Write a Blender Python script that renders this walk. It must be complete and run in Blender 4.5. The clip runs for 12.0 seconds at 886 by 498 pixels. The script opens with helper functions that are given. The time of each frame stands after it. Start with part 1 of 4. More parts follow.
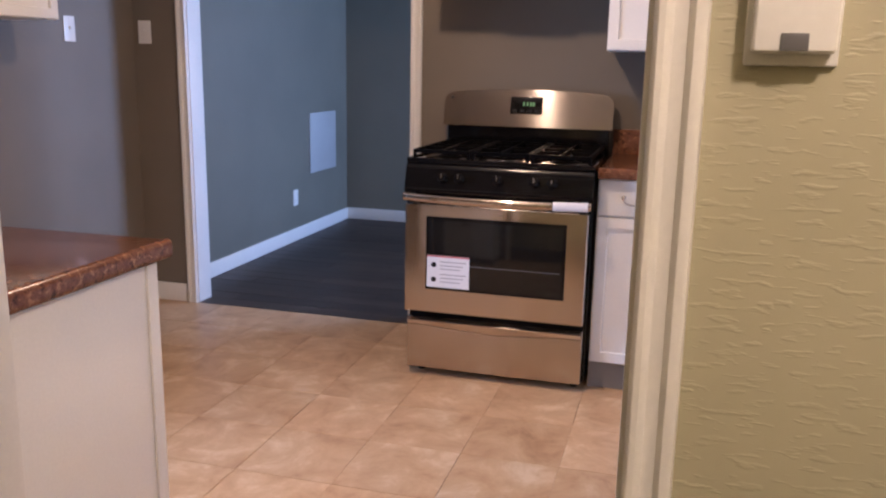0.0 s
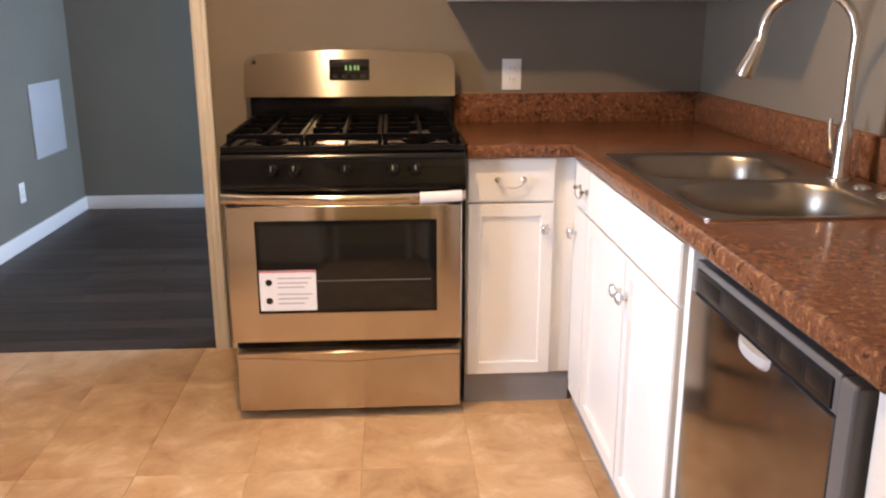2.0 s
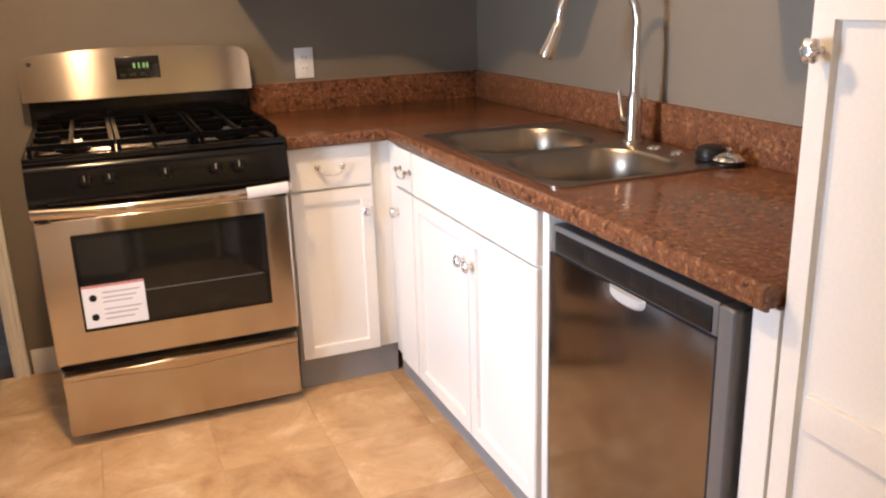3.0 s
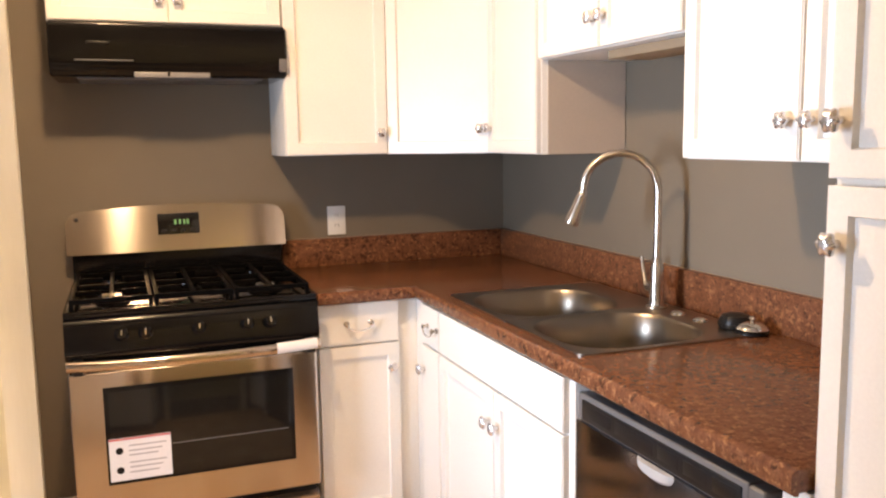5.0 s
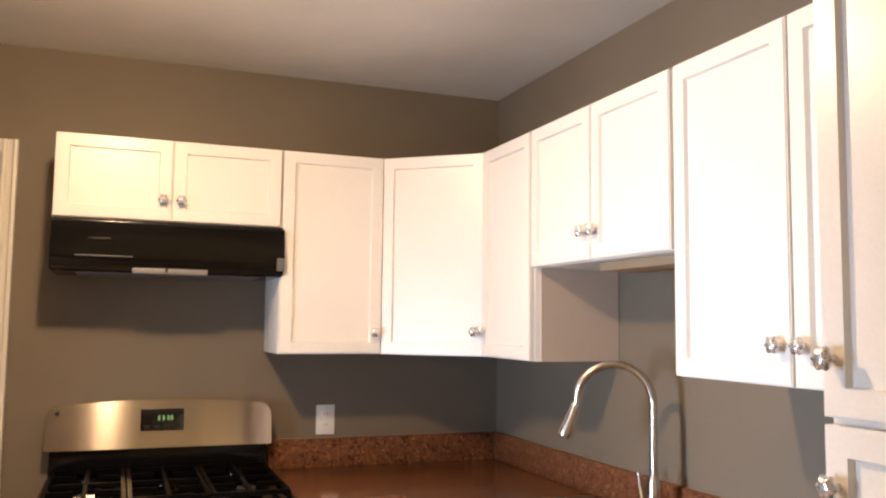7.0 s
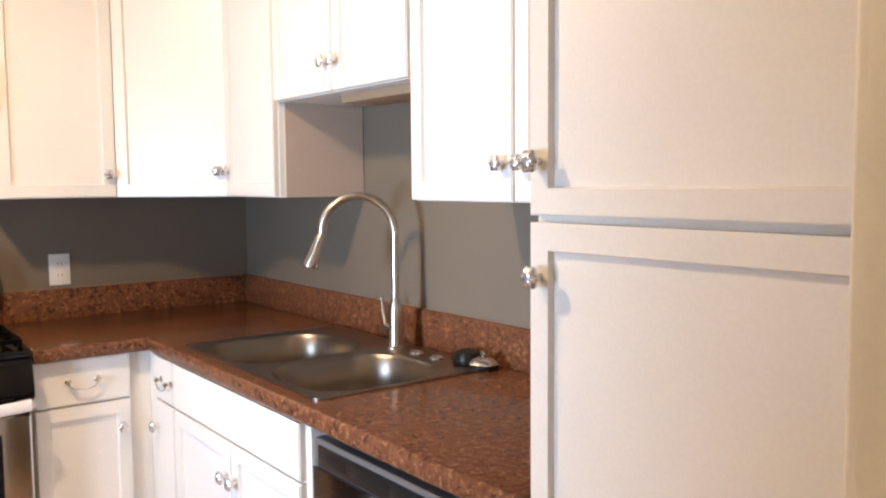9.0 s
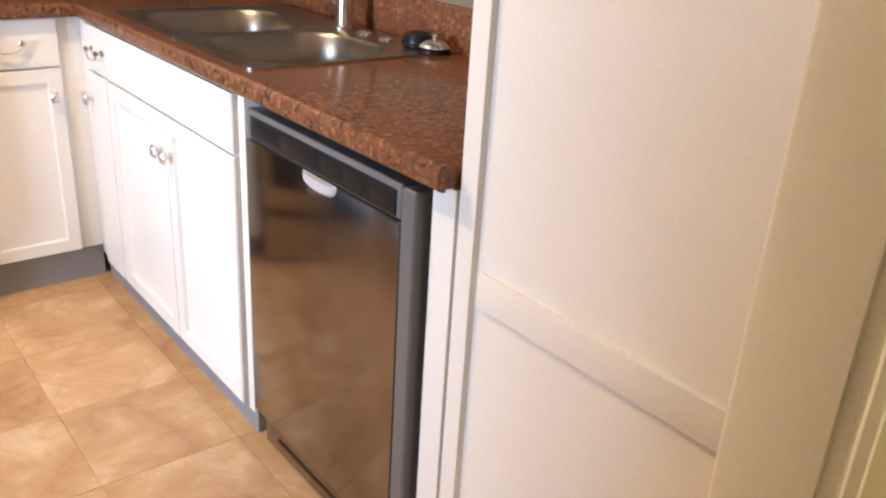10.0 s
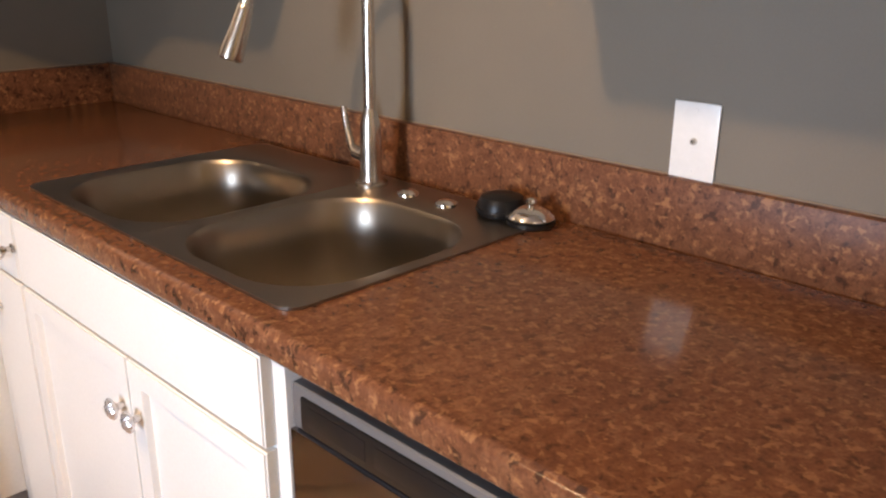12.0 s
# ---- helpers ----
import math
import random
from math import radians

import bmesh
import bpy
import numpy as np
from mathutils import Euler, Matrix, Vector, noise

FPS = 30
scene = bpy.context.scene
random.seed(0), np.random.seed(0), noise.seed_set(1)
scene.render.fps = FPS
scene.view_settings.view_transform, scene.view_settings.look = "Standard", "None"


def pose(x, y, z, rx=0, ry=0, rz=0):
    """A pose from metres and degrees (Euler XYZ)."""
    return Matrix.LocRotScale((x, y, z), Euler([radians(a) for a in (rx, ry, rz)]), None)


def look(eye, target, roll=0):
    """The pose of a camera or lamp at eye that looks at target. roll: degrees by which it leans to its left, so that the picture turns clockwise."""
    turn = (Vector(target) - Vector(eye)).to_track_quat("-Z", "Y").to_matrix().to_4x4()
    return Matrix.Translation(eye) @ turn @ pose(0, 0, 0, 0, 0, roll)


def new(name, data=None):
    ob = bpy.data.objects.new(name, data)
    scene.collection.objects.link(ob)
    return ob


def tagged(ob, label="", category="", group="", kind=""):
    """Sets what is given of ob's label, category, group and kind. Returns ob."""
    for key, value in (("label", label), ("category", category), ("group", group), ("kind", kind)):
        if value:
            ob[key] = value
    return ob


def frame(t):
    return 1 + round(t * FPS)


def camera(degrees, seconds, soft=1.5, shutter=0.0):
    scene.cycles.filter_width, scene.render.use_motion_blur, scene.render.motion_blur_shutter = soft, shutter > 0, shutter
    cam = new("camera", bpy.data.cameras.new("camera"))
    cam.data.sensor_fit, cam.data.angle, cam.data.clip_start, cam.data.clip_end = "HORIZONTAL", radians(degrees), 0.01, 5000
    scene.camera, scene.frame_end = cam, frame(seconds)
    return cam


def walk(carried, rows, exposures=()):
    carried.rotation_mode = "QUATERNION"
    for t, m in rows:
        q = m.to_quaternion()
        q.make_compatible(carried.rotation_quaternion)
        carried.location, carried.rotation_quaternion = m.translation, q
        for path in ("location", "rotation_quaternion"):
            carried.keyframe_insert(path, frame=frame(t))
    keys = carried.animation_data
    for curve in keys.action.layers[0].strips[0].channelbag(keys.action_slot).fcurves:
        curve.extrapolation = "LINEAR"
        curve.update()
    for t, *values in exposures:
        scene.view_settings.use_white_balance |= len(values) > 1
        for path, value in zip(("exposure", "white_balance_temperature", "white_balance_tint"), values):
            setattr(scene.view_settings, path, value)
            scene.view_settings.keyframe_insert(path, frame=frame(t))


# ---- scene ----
# ---- camera and walk ----
cam = camera(55.3, 12.0, soft=2.2)
PATH = [
    (0, (-0.672, -3.933, 1.292), (-1.195, -2.05, 0.867), 1.1),
    (0.3, (-0.73, -3.844, 1.285), (-1.395, -2.011, 0.84), 1.4),
    (0.5, (-0.791, -3.763, 1.301), (-1.477, -1.949, 0.814), 1.6),
    (0.6, (-0.792, -3.755, 1.312), (-1.482, -1.948, 0.804), 1.9),
    (1, (-0.893, -3.616, 1.3), (-1.444, -1.778, 0.737), 1.0),
    (1.5, (-1.039, -3.409, 1.297), (-1.295, -1.508, 0.731), -0.2),
    (2, (-1.21, -3.289, 1.308), (-1.093, -1.364, 0.778), -0.1),
    (2.5, (-1.457, -3.265, 1.308), (-0.79, -1.468, 0.738), -2.3),
    (2.7, (-1.496, -3.296, 1.325), (-0.777, -1.525, 0.735), -1.8),
    (4.3, (-1.553, -3.348, 1.397), (-0.89, -1.523, 0.917), -0.7),
    (4.5, (-1.551, -3.347, 1.387), (-0.872, -1.508, 0.995), -0.5),
    (5, (-1.552, -3.351, 1.421), (-0.85, -1.496, 1.159), -0.9),
    (5.5, (-1.55, -3.361, 1.433), (-0.844, -1.494, 1.315), -0.9),
    (6, (-1.546, -3.355, 1.449), (-0.845, -1.482, 1.465), -0.7),
    (6.5, (-1.539, -3.342, 1.478), (-0.85, -1.469, 1.607), -0.6),
    (7, (-1.528, -3.335, 1.477), (-0.817, -1.474, 1.653), 0.7),
    (8.8, (-1.494, -3.378, 1.449), (-0.312, -1.765, 1.429), -0.7),
    (9, (-1.485, -3.362, 1.406), (-0.287, -1.768, 1.248), -0.5),
    (9.5, (-1.428, -3.361, 1.352), (-0.22, -1.857, 0.822), 1.1),
    (10, (-1.387, -3.326, 1.299), (-0.216, -1.912, 0.507), 3.6),
    (10.5, (-1.332, -3.133, 1.283), (-0.178, -1.735, 0.437), 2.9),
    (11, (-1.277, -2.904, 1.297), (-0.115, -1.47, 0.528), 1.9),
    (11.3, (-1.226, -2.744, 1.328), (-0.051, -1.3, 0.595), 0.8),
    (11.5, (-1.168, -2.643, 1.337), (0.016, -1.186, 0.648), 0.1),
    (12, (-1.147, -2.505, 1.346), (0.202, -1.188, 0.679), 0.4),
]
EXPOSURES = [(0.0, -0.52, 5450, 22), (0.6, -0.24, 5450, 19), (1.0, -0.2, 6050, 17), (1.5, -0.1, 6700, 16), (2.2, 0.0, 6900, 14), (4.5, 0.0, 7150, 13), (5.5, 0.0, 7150, 13), (6.5, -0.15, 7000, 13), (7.2, -0.28, 6900, 13), (9.0, -0.12, 6400, 10), (9.7, 0.04, 6500, 10), (10.4, -0.14, 6400, 10), (11.1, -0.32, 6500, 10), (11.5, -0.25, 6700, 11), (12.0, -0.27, 7100, 13)]
walk(cam, [(t, look(eye, target, roll)) for t, eye, target, roll in PATH], EXPOSURES)

# ---- world and large lights ----
world = bpy.data.worlds.new("sky")
scene.world = world
world.use_nodes = True
wn = world.node_tree.nodes
sky = wn.new("ShaderNodeTexSky")
sky.sky_type, sky.sun_disc = "NISHITA", False
sky.sun_elevation, sky.sun_rotation = radians(38), radians(200)
world.node_tree.links.new(sky.outputs["Color"], wn["Background"].inputs["Color"])
wn["Background"].inputs["Strength"].default_value = 0.12


def lamp(name, kind, at, power, colour, size=0.1, size_y=None, target=None):
    data = bpy.data.lights.new(name, kind)
    data.energy, data.color = power, colour
    if kind == "AREA":
        data.shape, data.size, data.size_y = "RECTANGLE", size, size_y or size
    else:
        data.shadow_soft_size = size
    ob = new(name, data)
    ob.matrix_world = look(at, target) if target else pose(*at)
    return ob


WARM, HALL, DAY = (1.0, 0.70, 0.42), (1.0, 0.74, 0.48), (0.58, 0.74, 1.0)
lamp("kitchen_bulb_light", "POINT", (-1.56, -1.47, 2.34), 50, WARM, 0.05)
# Added fill below the bulb, no fitting of its own; brightens the floor pool.
lamp("kitchen_floor_fill", "AREA", (-1.56, -1.47, 2.29), 17, WARM, 0.09, target=(-1.56, -1.4699, 0.0))
lamp("hall_bulb_light", "POINT", (-0.10, -4.15, 2.30), 108, HALL, 0.06)
west_light = lamp("kitchen_window_daylight", "AREA", (-3.44, -1.95, 1.12), 35, DAY, 0.55, 1.15, (0.0, -1.70, 1.0))
west_light.data.spread = radians(92)  # beam narrowed to keep daylight off the floor near the window
lamp("far_room_window_daylight", "AREA", (0.27, 1.70, 1.40), 172, (0.47, 0.66, 1.0), 1.0, 1.35, (-3.4, 0.3, 1.1))

# ---- materials ----


def material(name, rough=0.5, metal=0.0, coat=0.0):
    m = bpy.data.materials.new(name)
    m.use_nodes = True
    nt = m.node_tree
    b = nt.nodes["Principled BSDF"]
    b.inputs["Roughness"].default_value = rough
    b.inputs["Metallic"].default_value = metal
    b.inputs["Coat Weight"].default_value = coat
    return m, nt, b


def node(nt, kind, **inputs):
    n = nt.nodes.new(kind)
    for key, value in inputs.items():
        n.inputs[key.replace("_", " ")].default_value = value
    return n


def ramp(nt, fac, stops):
    r = nt.nodes.new("ShaderNodeValToRGB")
    while len(r.color_ramp.elements) < len(stops):
        r.color_ramp.elements.new(0.5)
    for e, (p, c) in zip(r.color_ramp.elements, stops):
        e.position, e.color = p, (*c, 1)
    nt.links.new(fac, r.inputs["Fac"])
    return r.outputs["Color"]


def coords(nt, scale=(1, 1, 1), world_space=False):
    if world_space:
        source = nt.nodes.new("ShaderNodeNewGeometry").outputs["Position"]
    else:
        source = nt.nodes.new("ShaderNodeTexCoord").outputs["Object"]
    mp = node(nt, "ShaderNodeMapping", Scale=scale)
    nt.links.new(source, mp.inputs["Vector"])
    return mp.outputs["Vector"]


def noise_fac(nt, vec, scale, detail=4.0, rough=0.55, distortion=0.0):
    n = node(nt, "ShaderNodeTexNoise", Scale=scale, Detail=detail, Roughness=rough, Distortion=distortion)
    nt.links.new(vec, n.inputs["Vector"])
    return n.outputs["Fac"]


def mixed(nt, a, b, fac, mode="MIX"):
    n = nt.nodes.new("ShaderNodeMix")
    n.data_type, n.blend_type = "RGBA", mode
    for value, slot in ((fac, 0), (a, 6), (b, 7)):
        if isinstance(value, (float, int)):
            n.inputs[slot].default_value = value
        elif isinstance(value, tuple):
            n.inputs[slot].default_value = (*value, 1)
        else:
            nt.links.new(value, n.inputs[slot])
    return n.outputs[2]


def bump(nt, b, height, strength, distance=0.002):
    n = node(nt, "ShaderNodeBump", Strength=strength, Distance=distance)
    nt.links.new(height, n.inputs["Height"])
    nt.links.new(n.outputs["Normal"], b.inputs["Normal"])


def painted(name, c, rough=0.45, texture=0.15, scale=60.0, spread=0.06, spec=0.5):
    """Paint with faint roller or brush grain and broad uneven patches."""
    m, nt, b = material(name, rough)
    v = coords(nt, world_space=True)
    lo, hi = tuple(x * (1 - spread) for x in c), tuple(min(1, x * (1 + spread)) for x in c)
    broad = ramp(nt, noise_fac(nt, v, 2.3, 3), [(0.3, lo), (0.7, hi)])
    fine = ramp(nt, noise_fac(nt, v, scale * 3, 2), [(0.2, (0.94,) * 3), (0.8, (1, 1, 1))])
    nt.links.new(mixed(nt, broad, fine, 1.0, "MULTIPLY"), b.inputs["Base Color"])
    b.inputs["Specular IOR Level"].default_value = spec
    if texture:
        bump(nt, b, noise_fac(nt, v, scale, 3), texture)
    return m


wall_paint = painted("greige_wall_paint", (0.178, 0.148, 0.110), 0.6, 0.25, 90)
far_paint = painted("grey_wall_paint", (0.158, 0.151, 0.118), 0.6, 0.25, 90)
ceiling_paint = painted("ceiling_paint", (0.72, 0.70, 0.67), 0.8, 0.5, 120, spec=0.2)
trim_paint = painted("white_trim_paint", (0.78, 0.76, 0.72), 0.35, 0.06, 40, 0.03)
cabinet_paint = painted("white_cabinet_paint", (0.85, 0.83, 0.79), 0.32, 0.05, 50, 0.03)
toe_paint = painted("grey_toe_kick_paint", (0.29, 0.285, 0.285), 0.6, 0.1, 40)
plastic_white = painted("white_plastic", (0.80, 0.79, 0.76), 0.3, 0.02, 30, 0.02)
beige_side_colour = painted("beige_side_colour", (0.58, 0.49, 0.41), 0.5, 0.05, 40)
raw_wood = painted("unpainted_wood", (0.40, 0.28, 0.17), 0.7, 0.2, 40, 0.15)


def make_olive():
    """Hall paint over skip-trowelled plaster with flat horizontal ridges."""
    m, nt, b = material("olive_textured_plaster", 0.5)
    v = coords(nt, (1, 1, 1), True)
    nt.links.new(ramp(nt, noise_fac(nt, v, 3, 3), [(0.3, (0.39, 0.365, 0.245)), (0.7, (0.45, 0.42, 0.285))]), b.inputs["Base Color"])
    ridges = noise_fac(nt, coords(nt, (30, 30, 125), True), 1.0, 2, 0.5, 0.2)
    cut = ramp(nt, ridges, [(0.55, (0, 0, 0)), (0.68, (1, 1, 1))])
    bump(nt, b, cut, 0.28, 0.002)
    return m


olive_plaster = make_olive()


def make_granite(name, rough, fleck, gloss=0.30):
    """Polished red-brown stone look: orange-brown ground, dark and light grains about a centimetre wide."""
    m, nt, b = material(name, rough)
    v = coords(nt, world_space=True)
    ground = ramp(nt, noise_fac(nt, v, 62, 4, 0.6, 0.4), [(0.30, (0.110, 0.045, 0.023)), (0.50, (0.152, 0.062, 0.032)), (0.72, (0.205, 0.094, 0.050))])
    grain = ramp(nt, noise_fac(nt, v, 190, 3, 0.6), [(0.32, (0.62, 0.60, 0.58)), (0.48, (1, 1, 1)), (0.70, (1.25, 1.2, 1.15))])
    broad = ramp(nt, noise_fac(nt, v, 5, 3), [(0.3, (0.90, 0.88, 0.86)), (0.7, (1.08, 1.05, 1.0))])
    c = mixed(nt, mixed(nt, ground, grain, 0.6, "MULTIPLY"), broad, 0.8, "MULTIPLY")
    dark = ramp(nt, noise_fac(nt, coords(nt, (1, 1.1, 1), True), 62, 3, 0.55, 0.3), [(0.35, (1, 1, 1)), (0.43, (0, 0, 0))])
    light = ramp(nt, noise_fac(nt, coords(nt, (1.1, 1, 1.2), True), 70, 3, 0.55, 0.3), [(0.565, (0, 0, 0)), (0.65, (1, 1, 1))])
    c = mixed(nt, c, (0.030, 0.014, 0.009), mixed(nt, (0, 0, 0), dark, fleck))
    c = mixed(nt, c, (0.34, 0.165, 0.075), mixed(nt, (0, 0, 0), light, fleck))
    nt.links.new(c, b.inputs["Base Color"])
    b.inputs["Specular IOR Level"].default_value = gloss
    return m


granite = make_granite("brown_granite_laminate", 0.135, 0.50)
granite_edge = make_granite("satin_granite_laminate", 0.36, 0.65, 0.14)
granite_front = make_granite("rounded_granite_laminate_edge", 0.20, 0.75)
caulk = painted("tan_caulk", (0.30, 0.22, 0.15), 0.5, 0.1, 80)


def make_tile():
    """Sand-coloured slate-look tile; every tile shows another part of the pattern."""
    m, nt, b = material("sand_slate_look_tile", 0.38)
    v = coords(nt)
    info = nt.nodes.new("ShaderNodeObjectInfo")
    shift = node(nt, "ShaderNodeVectorMath")
    shift.operation = "MULTIPLY_ADD"
    nt.links.new(info.outputs["Random"], shift.inputs[0])
    shift.inputs[1].default_value = (37.0, 91.0, 13.0)
    nt.links.new(v, shift.inputs[2])
    sv = shift.outputs[0]
    veins = ramp(nt, noise_fac(nt, sv, 5.5, 7, 0.66, 0.4), [(0.28, (0.37, 0.21, 0.10)), (0.42, (0.51, 0.315, 0.165)), (0.55, (0.59, 0.39, 0.215)), (0.68, (0.72, 0.54, 0.35))])
    tone = ramp(nt, info.outputs["Random"], [(0.0, (0.93, 0.92, 0.91)), (1.0, (1.04, 1.02, 1.0))])
    nt.links.new(mixed(nt, veins, tone, 1.0, "MULTIPLY"), b.inputs["Base Color"])
    bump(nt, b, noise_fac(nt, sv, 14, 5, 0.6, 0.3), 0.25, 0.003)
    return m


tile_stone = make_tile()
grout = painted("tan_grout", (0.52, 0.345, 0.195), 0.9, 0.3, 200)


def make_plank():
    m, nt, b = material("dark_wood_plank", 0.45)
    b.inputs["Specular IOR Level"].default_value = 0.3
    info = nt.nodes.new("ShaderNodeObjectInfo")
    grain = noise_fac(nt, coords(nt, (2.5, 45, 10), True), 1.0, 5, 0.6, 0.5)
    c = ramp(nt, grain, [(0.25, (0.022, 0.015, 0.012)), (0.6, (0.052, 0.037, 0.028)), (0.85, (0.092, 0.068, 0.052))])
    tone = ramp(nt, info.outputs["Random"], [(0.0, (0.7, 0.7, 0.7)), (1.0, (1.25, 1.2, 1.15))])
    nt.links.new(mixed(nt, c, tone, 1.0, "MULTIPLY"), b.inputs["Base Color"])
    bump(nt, b, grain, 0.15, 0.001)
    return m


dark_plank = make_plank()


def brushed(name, c, rough, aniso=0.0):
    """Brushed metal: highlights drawn out across the brushing, faint smudges."""
    m, nt, b = material(name, rough, 1.0)
    v = coords(nt, world_space=True)
    nt.links.new(ramp(nt, noise_fac(nt, v, 3.0, 3), [(0.3, tuple(x * 0.93 for x in c)), (0.7, c)]), b.inputs["Base Color"])
    if not aniso:
        nt.links.new(ramp(nt, noise_fac(nt, v, 5.0, 3), [(0.3, (rough * 0.92,) * 3), (0.7, (rough * 1.1,) * 3)]), b.inputs["Roughness"])
    if aniso:
        b.inputs["Anisotropic"].default_value = aniso
        b.inputs["Anisotropic Rotation"].default_value = 0.25
        tangent = nt.nodes.new("ShaderNodeTangent")
        tangent.direction_type, tangent.axis = "RADIAL", "Z"
        nt.links.new(tangent.outputs["Tangent"], b.inputs["Tangent"])
    return m


steel = brushed("brushed_stainless_steel", (0.55, 0.485, 0.43), 0.15, 1.0)
dw_steel = brushed("dark_stainless_steel", (0.29, 0.263, 0.262), 0.14)
sink_steel = brushed("satin_sink_steel", (0.33, 0.288, 0.242), 0.31)
nickel = brushed("brushed_nickel", (0.66, 0.61, 0.55), 0.24)
chrome = brushed("polished_chrome", (0.86, 0.85, 0.84), 0.07)
knob_metal = painted("bright_knob_metal", (0.74, 0.73, 0.74), 0.22, 0.0, 40, 0.04)
knob_metal.node_tree.nodes["Principled BSDF"].inputs["Metallic"].default_value = 0.8
silver_plastic = painted("silver_plastic", (0.42, 0.42, 0.42), 0.25, 0.0, 40, 0.03)
black_enamel = painted("black_enamel", (0.005, 0.0045, 0.0045), 0.12, 0.0, 30, spec=0.26)
black_iron = painted("black_cast_iron", (0.003, 0.0028, 0.0028), 0.5, 0.12, 250, spec=0.025)
black_plastic = painted("black_plastic", (0.010, 0.009, 0.009), 0.35, 0.05, 120, spec=0.25)
dark_glass = painted("dark_oven_glass", (0.010, 0.009, 0.008), 0.08, 0.0, 10, spec=0.4)
grey_metal = painted("grey_metal_frame", (0.125, 0.122, 0.125), 0.4, 0.05, 60)
paper = painted("white_paper_label", (0.82, 0.80, 0.80), 0.6, 0.05, 40, 0.02)
ink_grey = painted("grey_print", (0.42, 0.40, 0.41), 0.7, 0.0, 40)
ink_red = painted("red_print", (0.55, 0.12, 0.13), 0.7, 0.0, 40)
lens_plastic = painted("smoked_lens_plastic", (0.22, 0.21, 0.205), 0.35, 0.0, 40)
pale_rect_paint = painted("pale_rectangle_paint", (0.40, 0.41, 0.41), 0.4, 0.05, 60)


def glowing(name, c, strength):
    m, nt, b = material(name, 0.4)
    b.inputs["Base Color"].default_value = (*c, 1)
    b.inputs["Emission Color"].default_value = (*c, 1)
    b.inputs["Emission Strength"].default_value = strength
    return m


green_glow = glowing("green_display_digits", (0.12, 0.30, 0.11), 0.35)
bulb_glow = glowing("frosted_bulb_glass", (1.0, 0.74, 0.47), 12.0)


def make_glass():
    m, nt, b = material("clear_glass", 0.02)
    b.inputs["Transmission Weight"].default_value = 1.0
    b.inputs["Base Color"].default_value = (0.95, 0.98, 1, 1)
    return m


clear_glass = make_glass()

# ---- building helpers ----
IDENT = Matrix.Identity(4)


def box_into(bm, x0, x1, y0, y1, z0, z1, bevel=0.0, segments=2):
    r = bmesh.ops.create_cube(bm, size=1)
    sx, sy, sz = x1 - x0, y1 - y0, z1 - z0
    bmesh.ops.transform(bm, verts=r["verts"], matrix=Matrix.Translation(((x0 + x1) / 2, (y0 + y1) / 2, (z0 + z1) / 2)) @ Matrix.Diagonal((sx, sy, sz, 1)))
    if bevel:
        edges = list({e for v in r["verts"] for e in v.link_edges})
        bmesh.ops.bevel(bm, geom=edges, offset=min(bevel, 0.45 * min(abs(sx), abs(sy), abs(sz))), segments=segments, affect="EDGES", profile=0.6)


def boxes(*rows, bevel=0.0, segments=2):
    bm = bmesh.new()
    for row in rows:
        box_into(bm, *row, bevel=bevel, segments=segments)
    return bm


def lathe(profile, count=24, flute=0.0, flutes=0):
    """Turned shape about z from (radius, height) pairs; flutes give a scalloped outline."""
    bm = bmesh.new()
    rings = []
    for r, z in profile:
        ring = []
        for i in range(count):
            a = 2 * math.pi * i / count
            rr = r * (1 + flute * math.cos(flutes * a)) if flutes else r
            ring.append(bm.verts.new((rr * math.cos(a), rr * math.sin(a), z)))
        rings.append(ring)
    for a, b in zip(rings, rings[1:]):
        for i in range(count):
            bm.faces.new((a[i], a[(i + 1) % count], b[(i + 1) % count], b[i]))
    bm.faces.new(rings[0][::-1])
    bm.faces.new(rings[-1])
    return bm


def tube(points, radii, count=14):
    """A round bar along a line of points."""
    bm = bmesh.new()
    pts = [Vector(p) for p in points]
    if isinstance(radii, float):
        radii = [radii] * len(pts)
    side = Vector((0.0, 0.0, 1.0))
    rings = []
    for i, p in enumerate(pts):
        d = (pts[min(i + 1, len(pts) - 1)] - pts[max(i - 1, 0)]).normalized()
        u = d.cross(side)
        if u.length < 0.05:
            u = d.cross(Vector((1.0, 0.0, 0.0)))
        u.normalize()
        w = d.cross(u).normalized()
        rings.append([bm.verts.new(p + radii[i] * (math.cos(2 * math.pi * k / count) * u + math.sin(2 * math.pi * k / count) * w)) for k in range(count)])
    for a, b in zip(rings, rings[1:]):
        for k in range(count):
            bm.faces.new((a[k], a[(k + 1) % count], b[(k + 1) % count], b[k]))
    bm.faces.new(rings[0])
    bm.faces.new(rings[-1])
    return bm


def mesh_of(name, bm, mat, smooth=True):
    bmesh.ops.recalc_face_normals(bm, faces=bm.faces)
    me = bpy.data.meshes.new(name)
    bm.to_mesh(me)
    bm.free()
    me.materials.append(mat)
    if smooth:
        for p in me.polygons:
            p.use_smooth = True
        me.set_sharp_from_angle(angle=radians(35))
    return me


def part(name, bm, mat, parent=None, label="", at=IDENT):
    ob = new(name, mesh_of(name, bm, mat))
    ob.parent = parent
    ob.matrix_basis = at
    return tagged(ob, label)


def thing(name, label, category, at=IDENT, group="", kind=""):
    ob = new(name)
    ob.empty_display_size = 0.1
    ob.matrix_basis = at
    return tagged(ob, label, category, group, kind)


def structure(name, bm, mat, label=""):
    return tagged(part(name, bm, mat), label, "", "", "structure")


